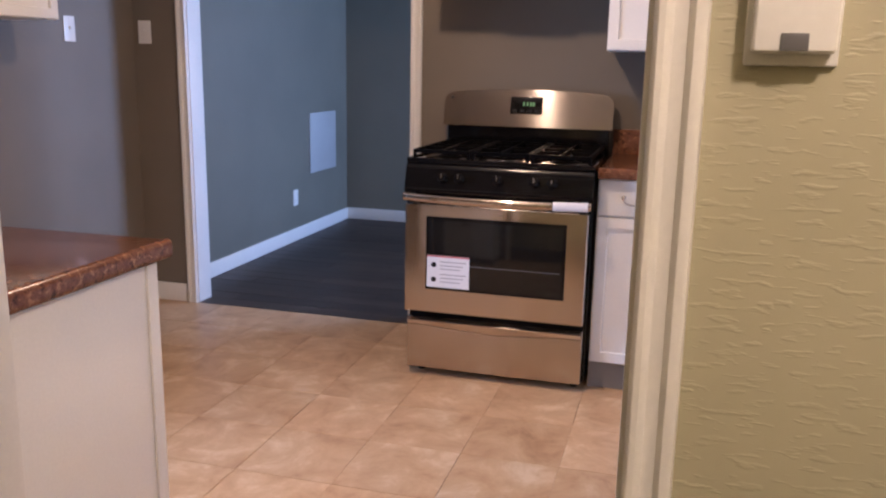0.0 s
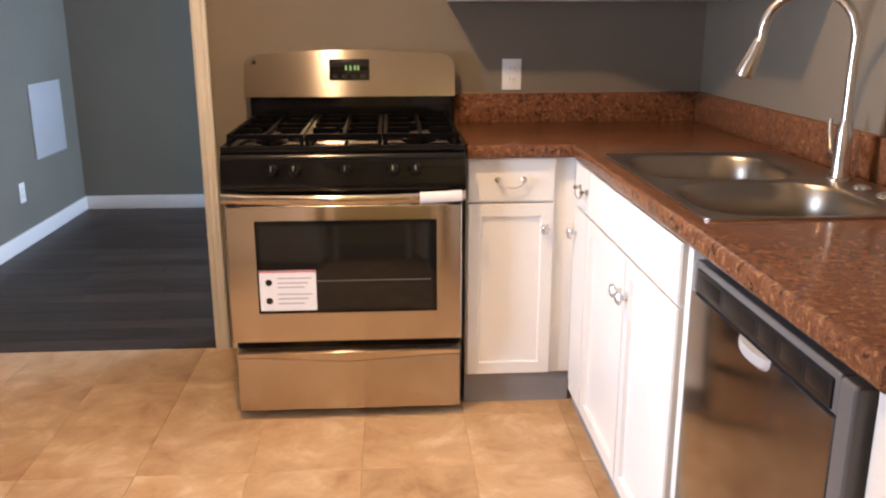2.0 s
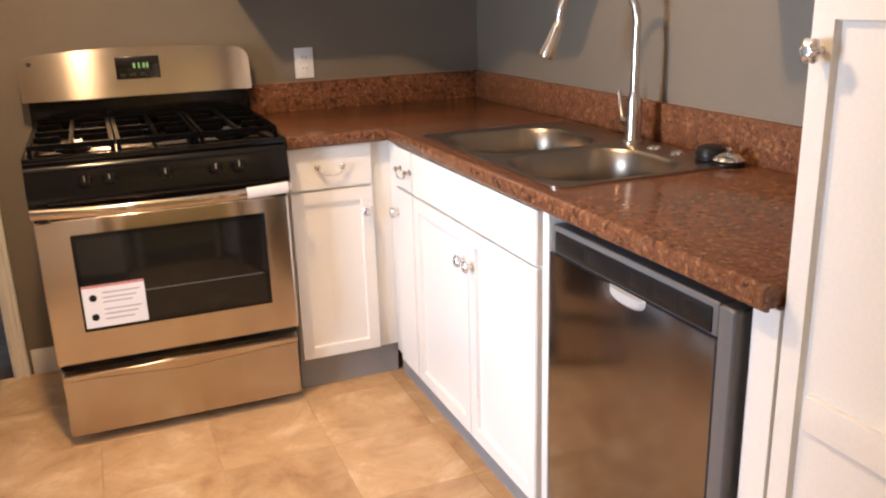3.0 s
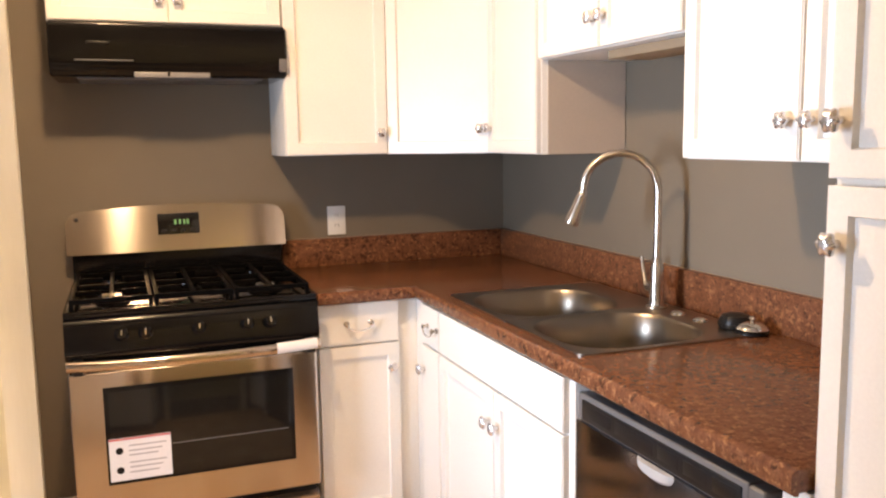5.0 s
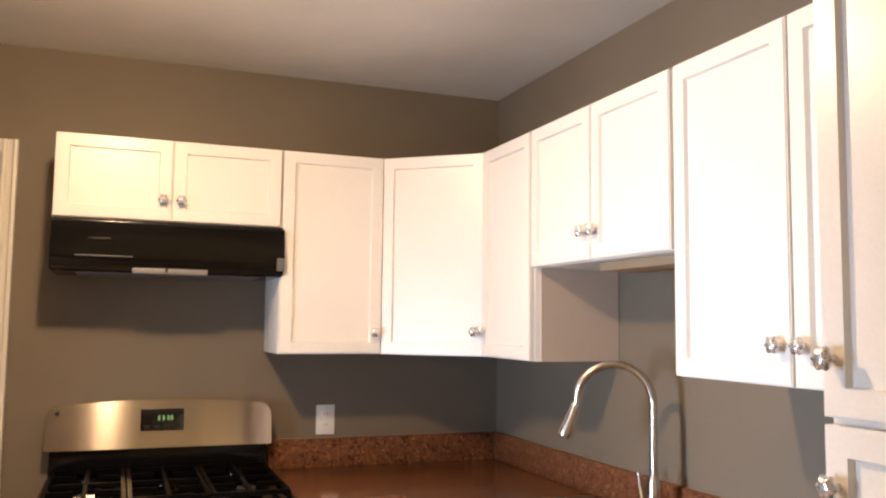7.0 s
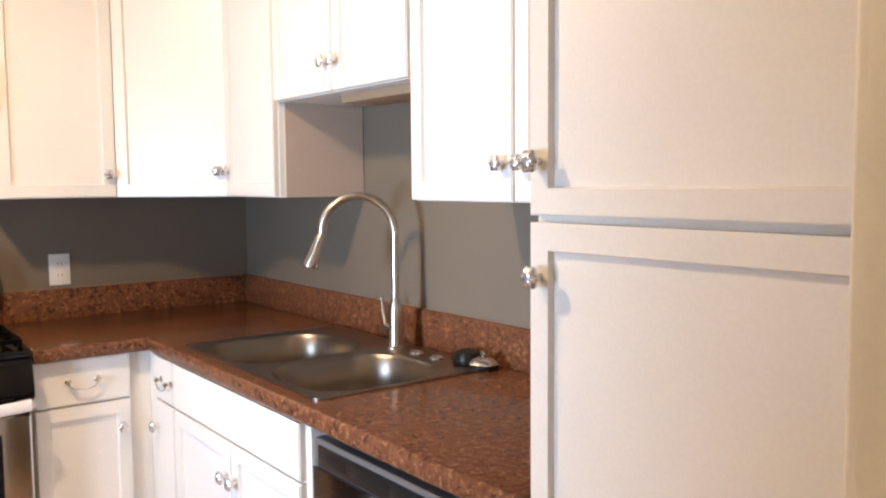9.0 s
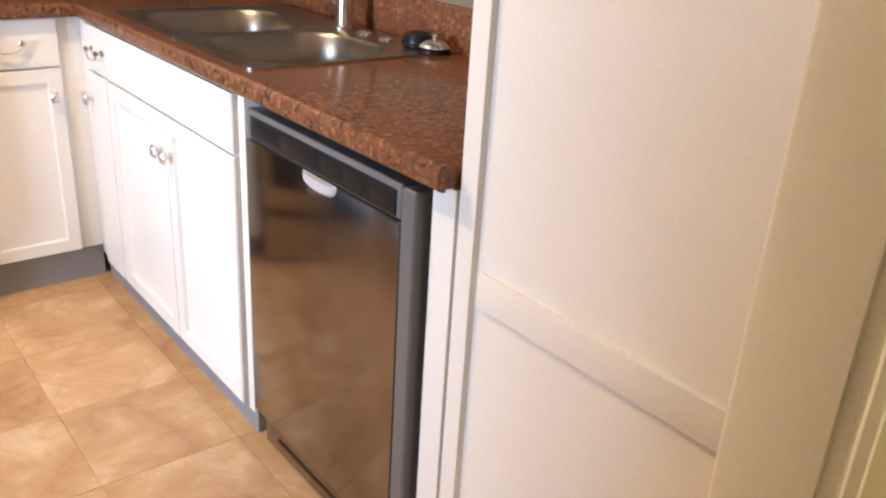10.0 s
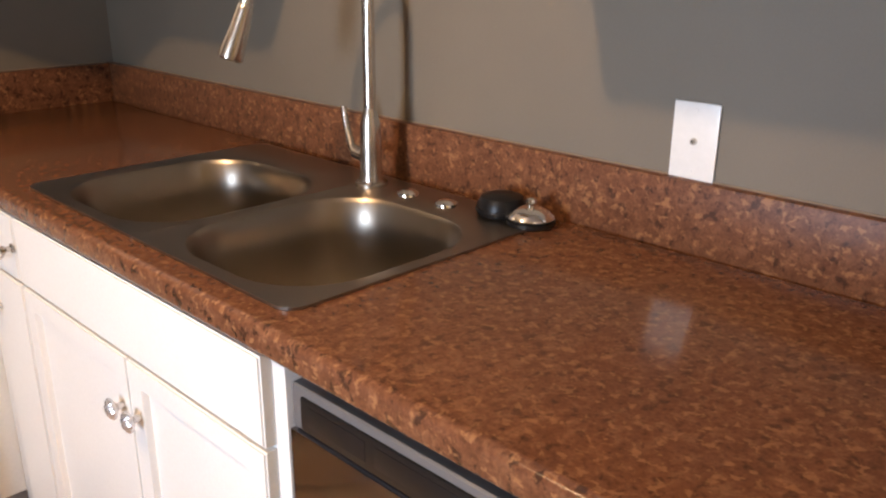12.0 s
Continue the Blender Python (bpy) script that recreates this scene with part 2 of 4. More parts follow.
# ---- structure: kitchen, hall, far room ----
CEIL = 2.46
WEST, SOUTH_IN, SOUTH_OUT = -3.46, -2.975, -3.065
DOOR_L, DOOR_R, DOOR_TOP = -1.602, -0.700, 2.06
OPEN_L, OPEN_R, OPEN_TOP = -3.15, -1.932, 2.065

structure("wall_east", boxes((0.0, 0.12, SOUTH_IN, 0.12, 0, CEIL)), wall_paint, "greige painted kitchen wall behind the sink counter")
structure("wall_north", boxes((WEST, OPEN_L, 0, 0.12, 0, CEIL), (OPEN_R, 0.0, 0, 0.12, 0, CEIL), (OPEN_L, OPEN_R, 0, 0.12, OPEN_TOP, CEIL)), wall_paint, "greige painted kitchen wall with wide doorway to a room")
structure("wall_west", boxes((WEST - 0.12, WEST, -1.65, 0.12, 0, CEIL), (WEST - 0.12, WEST, SOUTH_IN, -2.25, 0, CEIL), (WEST - 0.12, WEST, -2.25, -1.65, 0, 0.30), (WEST - 0.12, WEST, -2.25, -1.65, 2.08, CEIL)), wall_paint, "greige painted kitchen wall with a tall window")
structure("wall_south", boxes((WEST - 0.12, DOOR_L, SOUTH_OUT + 0.045, SOUTH_IN, 0, CEIL), (DOOR_R, 0.12, SOUTH_OUT + 0.045, SOUTH_IN, 0, CEIL), (DOOR_L, DOOR_R, SOUTH_OUT + 0.045, SOUTH_IN, DOOR_TOP, CEIL)), wall_paint, "greige kitchen side of the entry wall")
structure("wall_hall_north", boxes((-2.3, DOOR_L, SOUTH_OUT, SOUTH_OUT + 0.045, 0, CEIL), (DOOR_R, 0.3, SOUTH_OUT, SOUTH_OUT + 0.045, 0, CEIL), (DOOR_L, DOOR_R, SOUTH_OUT, SOUTH_OUT + 0.045, DOOR_TOP, CEIL)), olive_plaster, "olive hall wall with rough trowelled plaster")
structure("wall_hall_east", boxes((0.3, 0.4, -5.6, SOUTH_OUT + 0.045, 0, CEIL)), olive_plaster, "olive plastered hall wall")
structure("wall_hall_west", boxes((-2.4, -2.3, -5.6, SOUTH_OUT + 0.045, 0, CEIL)), olive_plaster, "olive plastered hall wall")
structure("wall_hall_south", boxes((-2.4, 0.4, -5.7, -5.6, 0, CEIL)), olive_plaster, "olive plastered hall wall")
structure("ceiling", boxes((WEST - 0.12, 0.12, -3.02, 0.12, CEIL, CEIL + 0.1)), ceiling_paint, "white textured kitchen ceiling")
structure("ceiling_hall", boxes((-2.4, 0.4, -5.7, -3.02, CEIL, CEIL + 0.1)), ceiling_paint, "white hall ceiling")
structure("ceiling_far_room", boxes((-3.49, 0.42, 0.12, 2.83, CEIL, CEIL + 0.1)), ceiling_paint, "white ceiling of the empty room")
structure("wall_far_west", boxes((-3.49, -3.37, 0.12, 2.83, 0, CEIL)), far_paint, "grey painted wall of the empty room")
structure("wall_far_north", boxes((-3.37, 0.42, 2.70, 2.83, 0, CEIL)), far_paint, "grey painted wall of the empty room")
structure("wall_far_east", boxes((0.30, 0.42, 0.12, 1.2, 0, CEIL), (0.30, 0.42, 2.2, 2.70, 0, CEIL), (0.30, 0.42, 1.2, 2.2, 0, 0.7), (0.30, 0.42, 1.2, 2.2, 2.1, CEIL)), far_paint, "grey painted end wall of the empty room with a window")
structure("wall_far_south", boxes((0.12, 0.30, 0.0, 0.12, 0, CEIL)), far_paint)
structure("floor_hall", boxes((-2.4, 0.4, -5.7, -3.02, -0.1, -0.004)), dark_plank, "dark wood hall floor")


def window(name, x0, x1, y0, y1, z0, z1):
    """Window unit in a wall that runs along y: frame, mid rail and two panes."""
    w = thing(name, "white framed window letting in daylight", "window", kind="structure")
    f = 0.05
    for row in ((y0, y0 + f, z0, z1), (y1 - f, y1, z0, z1)):
        part("frame_stile", boxes((x0, x1, *row)), trim_paint, w)
    for z in (z0, z1 - f, (z0 + z1 - f) / 2):
        part("frame_rail", boxes((x0, x1, y0 + f, y1 - f, z, z + f)), trim_paint, w)
    xm = (x0 + x1) / 2
    for a, b in ((z0 + f, (z0 + z1 - f) / 2), ((z0 + z1 + f) / 2, z1 - f)):
        p = part("pane", boxes((xm - 0.003, xm + 0.003, y0 + f, y1 - f, a, b)), clear_glass, w)
        p.visible_shadow = False
    return w


window("window_1", WEST - 0.10, WEST - 0.04, -2.25, -1.65, 0.30, 2.08)
# Unseen stub wall, added only to block the window's daylight from the pantry.
structure("wall_daylight_blocker", boxes((-2.53, -2.452, SOUTH_IN, -2.165, 0, CEIL)), wall_paint, "unseen greige stub wall added to keep window daylight off the pantry")
window("window_2", 0.33, 0.39, 1.2, 2.2, 0.7, 2.1)


def moulding(run, across, out, length, w):
    """One moulded board: a bead at the opening, a hollow, and a thick rounded outer band."""
    sec = [(0, 0), (0, 0.010), (0.03, 0.014), (0.10, 0.017), (0.22, 0.017), (0.30, 0.014), (0.36, 0.010), (0.50, 0.0095), (0.62, 0.011), (0.68, 0.017), (0.74, 0.0205), (0.88, 0.021), (0.96, 0.019), (1.0, 0.014), (1.0, 0)]
    bm = bmesh.new()
    ends = [[bm.verts.new(run * (length * k) + across * (u * w) + out * d) for u, d in sec] for k in (0, 1)]
    for f in ends:
        bm.faces.new(f)
    for k in range(len(sec)):
        n = (k + 1) % len(sec)
        bm.faces.new((ends[0][k], ends[0][n], ends[1][n], ends[1][k]))
    return bm


def casing_leg(x_in, x_out, y_wall, out, z0, z1):
    bm = moulding(Vector((0, 0, 1)), Vector((1 if x_out > x_in else -1, 0, 0)), Vector((0, out, 0)), z1 - z0, abs(x_out - x_in))
    bmesh.ops.translate(bm, verts=bm.verts, vec=(x_in, y_wall, z0))
    return bm


def casing_head(x0, x1, y_wall, out, z0, z1):
    bm = moulding(Vector((1, 0, 0)), Vector((0, 0, 1)), Vector((0, out, 0)), x1 - x0, z1 - z0)
    bmesh.ops.translate(bm, verts=bm.verts, vec=(x0, y_wall, z0))
    return bm


def door_frame(name, l, r, top, y_a, y_b, w, label):
    """Cased opening through a wall between y_a and y_b (y_a nearer the hall)."""
    f = thing(name, label, "door frame", kind="structure")
    part("jamb", boxes((l, l + 0.012, y_a, y_b, 0, top - 0.012), bevel=0.002), trim_paint, f)
    part("jamb", boxes((r - 0.012, r, y_a, y_b, 0, top - 0.012), bevel=0.002), trim_paint, f)
    part("jamb_head", boxes((l, r, y_a, y_b, top - 0.012, top), bevel=0.002), trim_paint, f)
    for y, out in ((y_a, -1), (y_b, 1)):
        part("casing", casing_leg(l + 0.006, l + 0.006 - w, y, out, 0, top - 0.006 + w), trim_paint, f)
        part("casing", casing_leg(r - 0.006, r - 0.006 + w, y, out, 0, top - 0.006 + w), trim_paint, f)
        part("casing_head", casing_head(l + 0.006, r - 0.006, y, out, top - 0.006, top - 0.006 + w), trim_paint, f)
    return f


door_frame("door_1", DOOR_L, DOOR_R, DOOR_TOP, SOUTH_OUT, SOUTH_IN, 0.052, "white moulded frame of the open kitchen doorway")
door_frame("door_2", OPEN_L, OPEN_R, OPEN_TOP, 0.0, 0.12, 0.054, "white cased opening to the empty room")


def baseboard(name, x0, x1, y0, y1, label, h=0.10):
    ob = part(name, boxes((x0, x1, y0, y1, 0, h), bevel=0.005), trim_paint)
    return tagged(ob, label, "baseboard", "", "structure")


baseboard("baseboard", WEST, OPEN_L - 0.060, -0.014, 0.0, "white baseboard beside the cased opening")
baseboard("baseboard", OPEN_R + 0.060, -1.0, -0.014, 0.0, "white baseboard behind the stove")
baseboard("baseboard", -3.37, -3.356, 0.15, 2.686, "white baseboard on the grey wall", 0.095)
baseboard("baseboard", -3.37, 0.30, 2.686, 2.70, "white baseboard on the grey wall", 0.095)
baseboard("baseboard", WEST, WEST + 0.014, -1.55, -0.014, "white baseboard on the kitchen wall")

# ---- cabinets ----
EAST_TURN = -90


def knob(parent, at):
    """Fluted metal knob on a short stem; its axis points to the front (-y)."""
    k = part("knob", lathe([(0.0055, 0.0), (0.0055, 0.011), (0.010, 0.014), (0.0160, 0.018), (0.0170, 0.023), (0.0135, 0.028), (0.006, 0.031)], 36, 0.13, 6), knob_metal, parent, "ornate bright metal knob", Matrix.Translation(at) @ pose(0, 0, 0, 90))
    return k


def pull(parent, at, span=0.085):
    """Bail pull: a thin swinging bow hung between two round posts."""
    x, y, z = at
    bow = [(x + span / 2 * math.sin(a), y - 0.017 - 0.004 * math.cos(a), z - 0.024 * math.cos(a) ** 0.8) for a in (math.pi / 2 * (k / 8 - 1) for k in range(17))]
    p = part("pull", tube(bow, 0.0028, 8), knob_metal, parent, "hanging bright metal bail pull")
    for side in (-1, 1):
        part("post", lathe([(0.0095, 0.0), (0.0095, 0.003), (0.0055, 0.006), (0.0055, 0.013), (0.0085, 0.017), (0.0075, 0.022), (0.003, 0.024)], 16), nickel, p, "", Matrix.Translation((x + side * span / 2, y, z)) @ pose(0, 0, 0, 90))
    return p


def slab_door(w, h, t=0.019, stile=0.058, recess=0.011, slope=0.004):
    """Shaker door in local x (width), z (height), front at -y; the panel is set back."""
    bm = bmesh.new()
    box_into(bm, 0, w, -t, 0, 0, h)
    front = [f for f in bm.faces if f.normal.y < -0.9]
    if stile and min(w, h) > 2.3 * stile:
        bmesh.ops.inset_region(bm, faces=front, thickness=stile, depth=0)
        bmesh.ops.inset_region(bm, faces=front, thickness=slope, depth=-recess)
    outer = [e for e in bm.edges if all(abs(v.co.y + t) < 1e-5 for v in e.verts) and any(min(abs(v.co.x), abs(v.co.x - w), abs(v.co.z), abs(v.co.z - h)) < 1e-5 for v in e.verts) and (abs(e.verts[0].co.x - e.verts[1].co.x) < 1e-5 and min(abs(e.verts[0].co.x), abs(e.verts[0].co.x - w)) < 1e-5 or abs(e.verts[0].co.z - e.verts[1].co.z) < 1e-5 and min(abs(e.verts[0].co.z), abs(e.verts[0].co.z - h)) < 1e-5)]
    bmesh.ops.bevel(bm, geom=outer, offset=0.003, segments=2, affect="EDGES")
    return bm


def cabinet(label, at, w, d, z0, z1, doors, toe=0.0, category="cabinet", group="", well=None, toe_in=0.055):
    """Cabinet box with local x along its width, back at y=0 and front at y=-d. doors: (x0, x1, z0, z1, kind, knob x, knob z)."""
    c = thing("cabinet", label, category, at, group)
    if well:
        part("body", boxes((0, w, -d, 0, z0 + toe, well)), cabinet_paint, c)
        part("front_rail", boxes((0, w, -d, -d + 0.018, well, z1)), cabinet_paint, c)
        for x in (0.0, w - 0.015):
            part("side_panel", boxes((x, x + 0.015, -d + 0.018, 0, well, z1)), cabinet_paint, c)
    else:
        part("body", boxes((0, w, -d, 0, z0 + toe, z1), bevel=0.0015), cabinet_paint, c)
    if toe:
        part("toe_kick", boxes((0, w, -d + toe_in, -0.02, 0.0, toe - 0.001)), toe_paint, c, "grey toe kick")
    for x0, x1, a, b, kind, kx, kz in doors:
        ob = part("drawer_front" if kind == "drawer" else "door", slab_door(x1 - x0, b - a, stile=0.0 if kind in ("drawer", "flat") else 0.058), cabinet_paint, c, "", pose(x0, -d - 0.001, a))
        if kx is not None:
            (pull if kind == "drawer" else knob)(ob, (kx - x0, -0.019, kz - a))
    return c


def on_east(y):
    """Local frame on the sink wall; local x runs towards the hall."""
    return pose(-0.002, y, 0, 0, 0, EAST_TURN)


UP0, UP1, UD = 1.362, 2.095, 0.303
UG = "white wall cabinets"
cabinet("short white shaker wall cabinet above the black range hood", pose(-1.745, -0.002, 0), 0.748, UD, 1.812, UP1, [(0.004, 0.371, 1.815, UP1 - 0.003, "door", 0.345, 1.885), (0.376, 0.745, 1.815, UP1 - 0.003, "door", 0.403, 1.885)], group=UG)
cabinet("tall white shaker wall cabinet beside the range hood", pose(-0.995, -0.002, 0), 0.378, UD, UP0, UP1, [(0.003, 0.376, UP0 + 0.003, UP1 - 0.003, "door", 0.348, 1.442)], group=UG)


def corner_cabinet():
    """Wall cabinet across the room's corner with a diagonal door."""
    c = thing("cabinet", "white corner wall cabinet with a diagonal shaker door", "cabinet", IDENT, UG)
    bm = bmesh.new()
    ring = [(-0.003, -0.003), (-0.608, -0.003), (-0.608, -UD), (-UD, -0.566), (-0.003, -0.566)]
    lo = [bm.verts.new((x, y, UP0)) for x, y in ring]
    hi = [bm.verts.new((x, y, UP1)) for x, y in ring]
    bm.faces.new(lo)
    bm.faces.new(hi)
    for i in range(5):
        bm.faces.new((lo[i], lo[(i + 1) % 5], hi[(i + 1) % 5], hi[i]))
    part("body", bm, cabinet_paint, c)
    dx, dy = -UD + 0.61, -0.566 + UD
    length, turn = math.hypot(dx, dy), math.degrees(math.atan2(dy, dx))
    n = Vector((dy, -dx, 0)).normalized() * 0.002
    ob = part("door", slab_door(length - 0.012, UP1 - UP0 - 0.006), cabinet_paint, c, "", pose(-0.61 + n.x + 0.006 * dx / length, -UD + n.y + 0.006 * dy / length, UP0 + 0.003, 0, 0, turn))
    knob(ob, (length - 0.04, -0.019, 0.085))
    return c


corner_cabinet()
c = cabinet("white wall cabinet with one shaker door next to the corner", on_east(-0.574), 0.378, UD, UP0, UP1, [(0.003, 0.375, UP0 + 0.003, UP1 - 0.003, "door", 0.032, 1.452)], group=UG)
# Thin beige sheet on the sink side, darker than the cabinet's white.
part("side_panel", boxes((0.3785, 0.3815, -UD + 0.02, -0.001, UP0, 1.654)), beige_side_colour, c, "beige side panel")
cabinet("short white two-door wall cabinet above the sink", on_east(-0.954), 0.730, UD, 1.655, UP1, [(0.006, 0.362, 1.658, UP1 - 0.003, "door", 0.338, 1.738), (0.368, 0.725, 1.658, UP1 - 0.003, "door", 0.392, 1.738)], group=UG)
cabinet("tall white two-door wall cabinet beside the pantry", on_east(-1.688), 0.708, UD, UP0, UP1, [(0.006, 0.368, UP0 + 0.003, UP1 - 0.003, "door", 0.340, 1.444), (0.375, 0.703, UP0 + 0.003, UP1 - 0.003, "door", 0.404, 1.444)], group=UG)
cabinet("white two-door wall cabinet on the far kitchen wall", pose(WEST + 0.002, -1.70, 0, 0, 0, 90), 0.76, UD, 1.44, 2.15, [(0.003, 0.378, 1.443, 2.147, "door", 0.345, 1.52), (0.382, 0.757, 1.443, 2.147, "door", 0.415, 1.52)], group=UG)
part("under_cabinet_batten", boxes((-0.26, -0.12, -1.67, -1.26, 1.630, 1.654), bevel=0.003), raw_wood)
tagged(bpy.data.objects["under_cabinet_batten"], "bare wooden batten under the wall cabinet above the sink", "batten")

BG = "white base cabinets"
BD = 0.59
cabinet("white base cabinet with drawer and door beside the stove", pose(-0.972, -0.002, 0), 0.365, BD, 0.0, 0.872, [(0.006, 0.290, 0.727, 0.868, "drawer", 0.145, 0.80), (0.006, 0.290, 0.122, 0.720, "door", 0.258, 0.637)], toe=0.118, group=BG, toe_in=0.02)
cabinet("narrow white base cabinet with drawer and door at the corner", on_east(-0.5935), 0.2715, BD + 0.02, 0.0, 0.872, [(0.1015, 0.2675, 0.735, 0.868, "drawer", 0.2165, 0.803), (0.1015, 0.2675, 0.098, 0.728, "flat", 0.1315, 0.646)], toe_in=0.018, toe=0.092, group=BG)
cabinet("white two-door sink base cabinet with false drawer front", on_east(-0.867), 0.819, BD + 0.02, 0.0, 0.872, [(0.004, 0.815, 0.735, 0.868, "drawer", None, 0), (0.004, 0.425, 0.098, 0.728, "door", 0.398, 0.632), (0.429, 0.815, 0.098, 0.728, "door", 0.456, 0.632)], toe=0.092, group=BG, well=0.70, toe_in=0.018)
filler = part("filler_panel", boxes((-0.600, -0.02, -2.3995, -2.343, 0.0, 0.872)), cabinet_paint)
tagged(filler, "white filler panel between dishwasher and pantry", "panel")
filler = part("filler_panel", boxes((-0.622, -0.02, -1.724, -1.697, 0.092, 0.872), bevel=0.002), cabinet_paint)
tagged(filler, "white filler strip between sink cabinet and dishwasher", "panel")
cabinet("tall cream-white pantry cabinet with two shaker doors", on_east(-2.401), 0.571, 0.575, 0.0, 2.20, [(0.001, 0.555, 1.354, 2.19, "door", 0.024, 1.436), (0.001, 0.555, 0.115, 1.343, "pantry", 0.026, 1.261)], toe=0.10, category="pantry cabinet")
# mid rail of the lower pantry door
pantry = [o for o in scene.objects if o.name.startswith("cabinet") and o.get("category") == "pantry cabinet"][0]
part("mid_rail", boxes((0.058, 0.503, -0.5945, -0.583, 0.700, 0.757), bevel=0.002), cabinet_paint, pantry)

# ---- worktops ----


def slab(cells, z0, z1, round_top=0.011, keep=lambda e: True):
    """A flat slab from plan rectangles that share full edges, with rounded rims."""
    bm = bmesh.new()
    seen = {}

    def vert(x, y):
        key = (round(x, 4), round(y, 4))
        if key not in seen:
            seen[key] = bm.verts.new((x, y, z1))
        return seen[key]

    for x0, x1, y0, y1 in cells:
        bm.faces.new((vert(x0, y0), vert(x1, y0), vert(x1, y1), vert(x0, y1)))
    bm.normal_update()
    r = bmesh.ops.extrude_face_region(bm, geom=list(bm.faces))
    low = [v for v in r["geom"] if isinstance(v, bmesh.types.BMVert)]
    bmesh.ops.translate(bm, verts=low, vec=(0, 0, z0 - z1))
    bm.normal_update()
    rim = [e for e in bm.edges if len(e.link_faces) == 2 and e.calc_face_angle() > 1 and abs(e.verts[0].co.z - e.verts[1].co.z) < 1e-6 and keep(e)]
    bmesh.ops.bevel(bm, geom=rim, offset=round_top, segments=3, affect="EDGES", profile=0.5)
    return bm


CT0, CT1 = 0.873, 0.915
SX0, SX1, SY0, SY1 = -0.555, -0.085, -1.665, -0.87
xs = [-0.970, -0.621, SX0, SX1, -0.022]
ys = [-2.399, SY0, SY1, -0.629, -0.022]
cells = []
for i in range(4):
    for j in range(4):
        if i == 0 and j < 3 or i == 2 and j == 1:
            continue
        cells.append((xs[i], xs[i + 1], ys[j], ys[j + 1]))
def off_seam(e):
    return not (all(abs(v.co.x + 0.621) < 1e-4 for v in e.verts) or all(abs(v.co.y + 0.629) < 1e-4 for v in e.verts))


worktop = part("worktop", slab(cells, CT0, CT1, keep=off_seam), granite)
part("front_edge", slab([(-0.637, -0.6212, -2.399, -0.6453)], CT0, CT1, keep=lambda e: all(v.co.x < -0.636 for v in e.verts)), granite_front, worktop, "rounded speckled front edge")
part("front_edge", slab([(-0.970, -0.6212, -0.645, -0.6292)], CT0, CT1, keep=lambda e: all(v.co.y < -0.644 for v in e.verts)), granite_front, worktop, "rounded speckled front edge")
tagged(worktop, "glossy brown granite-look worktop running round the corner", "worktop")
for row in ((-0.021, -0.001, -2.399, -0.001, 0.9, 1.024), (-0.970, -0.0215, -0.021, -0.001, 0.9, 1.024)):
    splash = part("backsplash", boxes(row, bevel=0.004), granite_edge)
    tagged(splash, "low brown granite-look upstand along the wall", "backsplash", "worktop upstands")
    x0, x1, y0, y1 = row[:4]
    bead = (-0.0045, -0.0005, y0, -0.022) if x1 > -0.01 else (x0, -0.022, -0.0045, -0.0005)
    part("caulk_bead", boxes((*bead, 1.0225, 1.0255), bevel=0.001), caulk, splash, "thin tan caulk bead")

# counter on the entry wall, seen past the doorway
wt2 = part("worktop", slab([(-2.45, -1.7282, -2.972, -2.372)], CT0, CT1, keep=lambda e: not all(v.co.x > -1.73 for v in e.verts)), granite)
part("side_edge", slab([(-1.728, -1.712, -2.972, -2.372)], CT0, CT1, keep=lambda e: all(v.co.x > -1.713 for v in e.verts)), granite_front, wt2, "rounded speckled side edge")
tagged(wt2, "brown granite-look worktop on the end cabinet", "worktop")
cabinet("white base cabinet with plain end panel by the doorway", pose(-1.733, -2.972, 0, 0, 0, 180), 0.70, 0.56, 0.0, 0.872, [(0.004, 0.346, 0.122, 0.868, "door", 0.31, 0.75), (0.350, 0.696, 0.122, 0.868, "door", 0.386, 0.75)], toe=0.118, group=BG)
end_cabinet = [o for o in scene.objects if o.get("label") == "white base cabinet with plain end panel by the doorway"][0]
part("corner_strip", boxes((-0.007, -0.0005, -0.559, -0.528, 0.0, 0.871), bevel=0.002), cabinet_paint, end_cabinet)

# ---- stove ----


def knob_black(parent, at, r=0.021, tilt=72):
    k = part("knob", lathe([(r, 0.0), (r, 0.012), (r * 0.82, 0.016), (r * 0.75, 0.030), (r * 0.6, 0.033)], 20), black_enamel, parent, "", Matrix.Translation(at) @ pose(0, 0, 0, tilt))
    part("pointer", boxes((-0.0016, 0.0016, -r * 0.2, r * 0.62, 0.0325, 0.0345), bevel=0.0006), chrome, k, "bright pointer line")
    return k


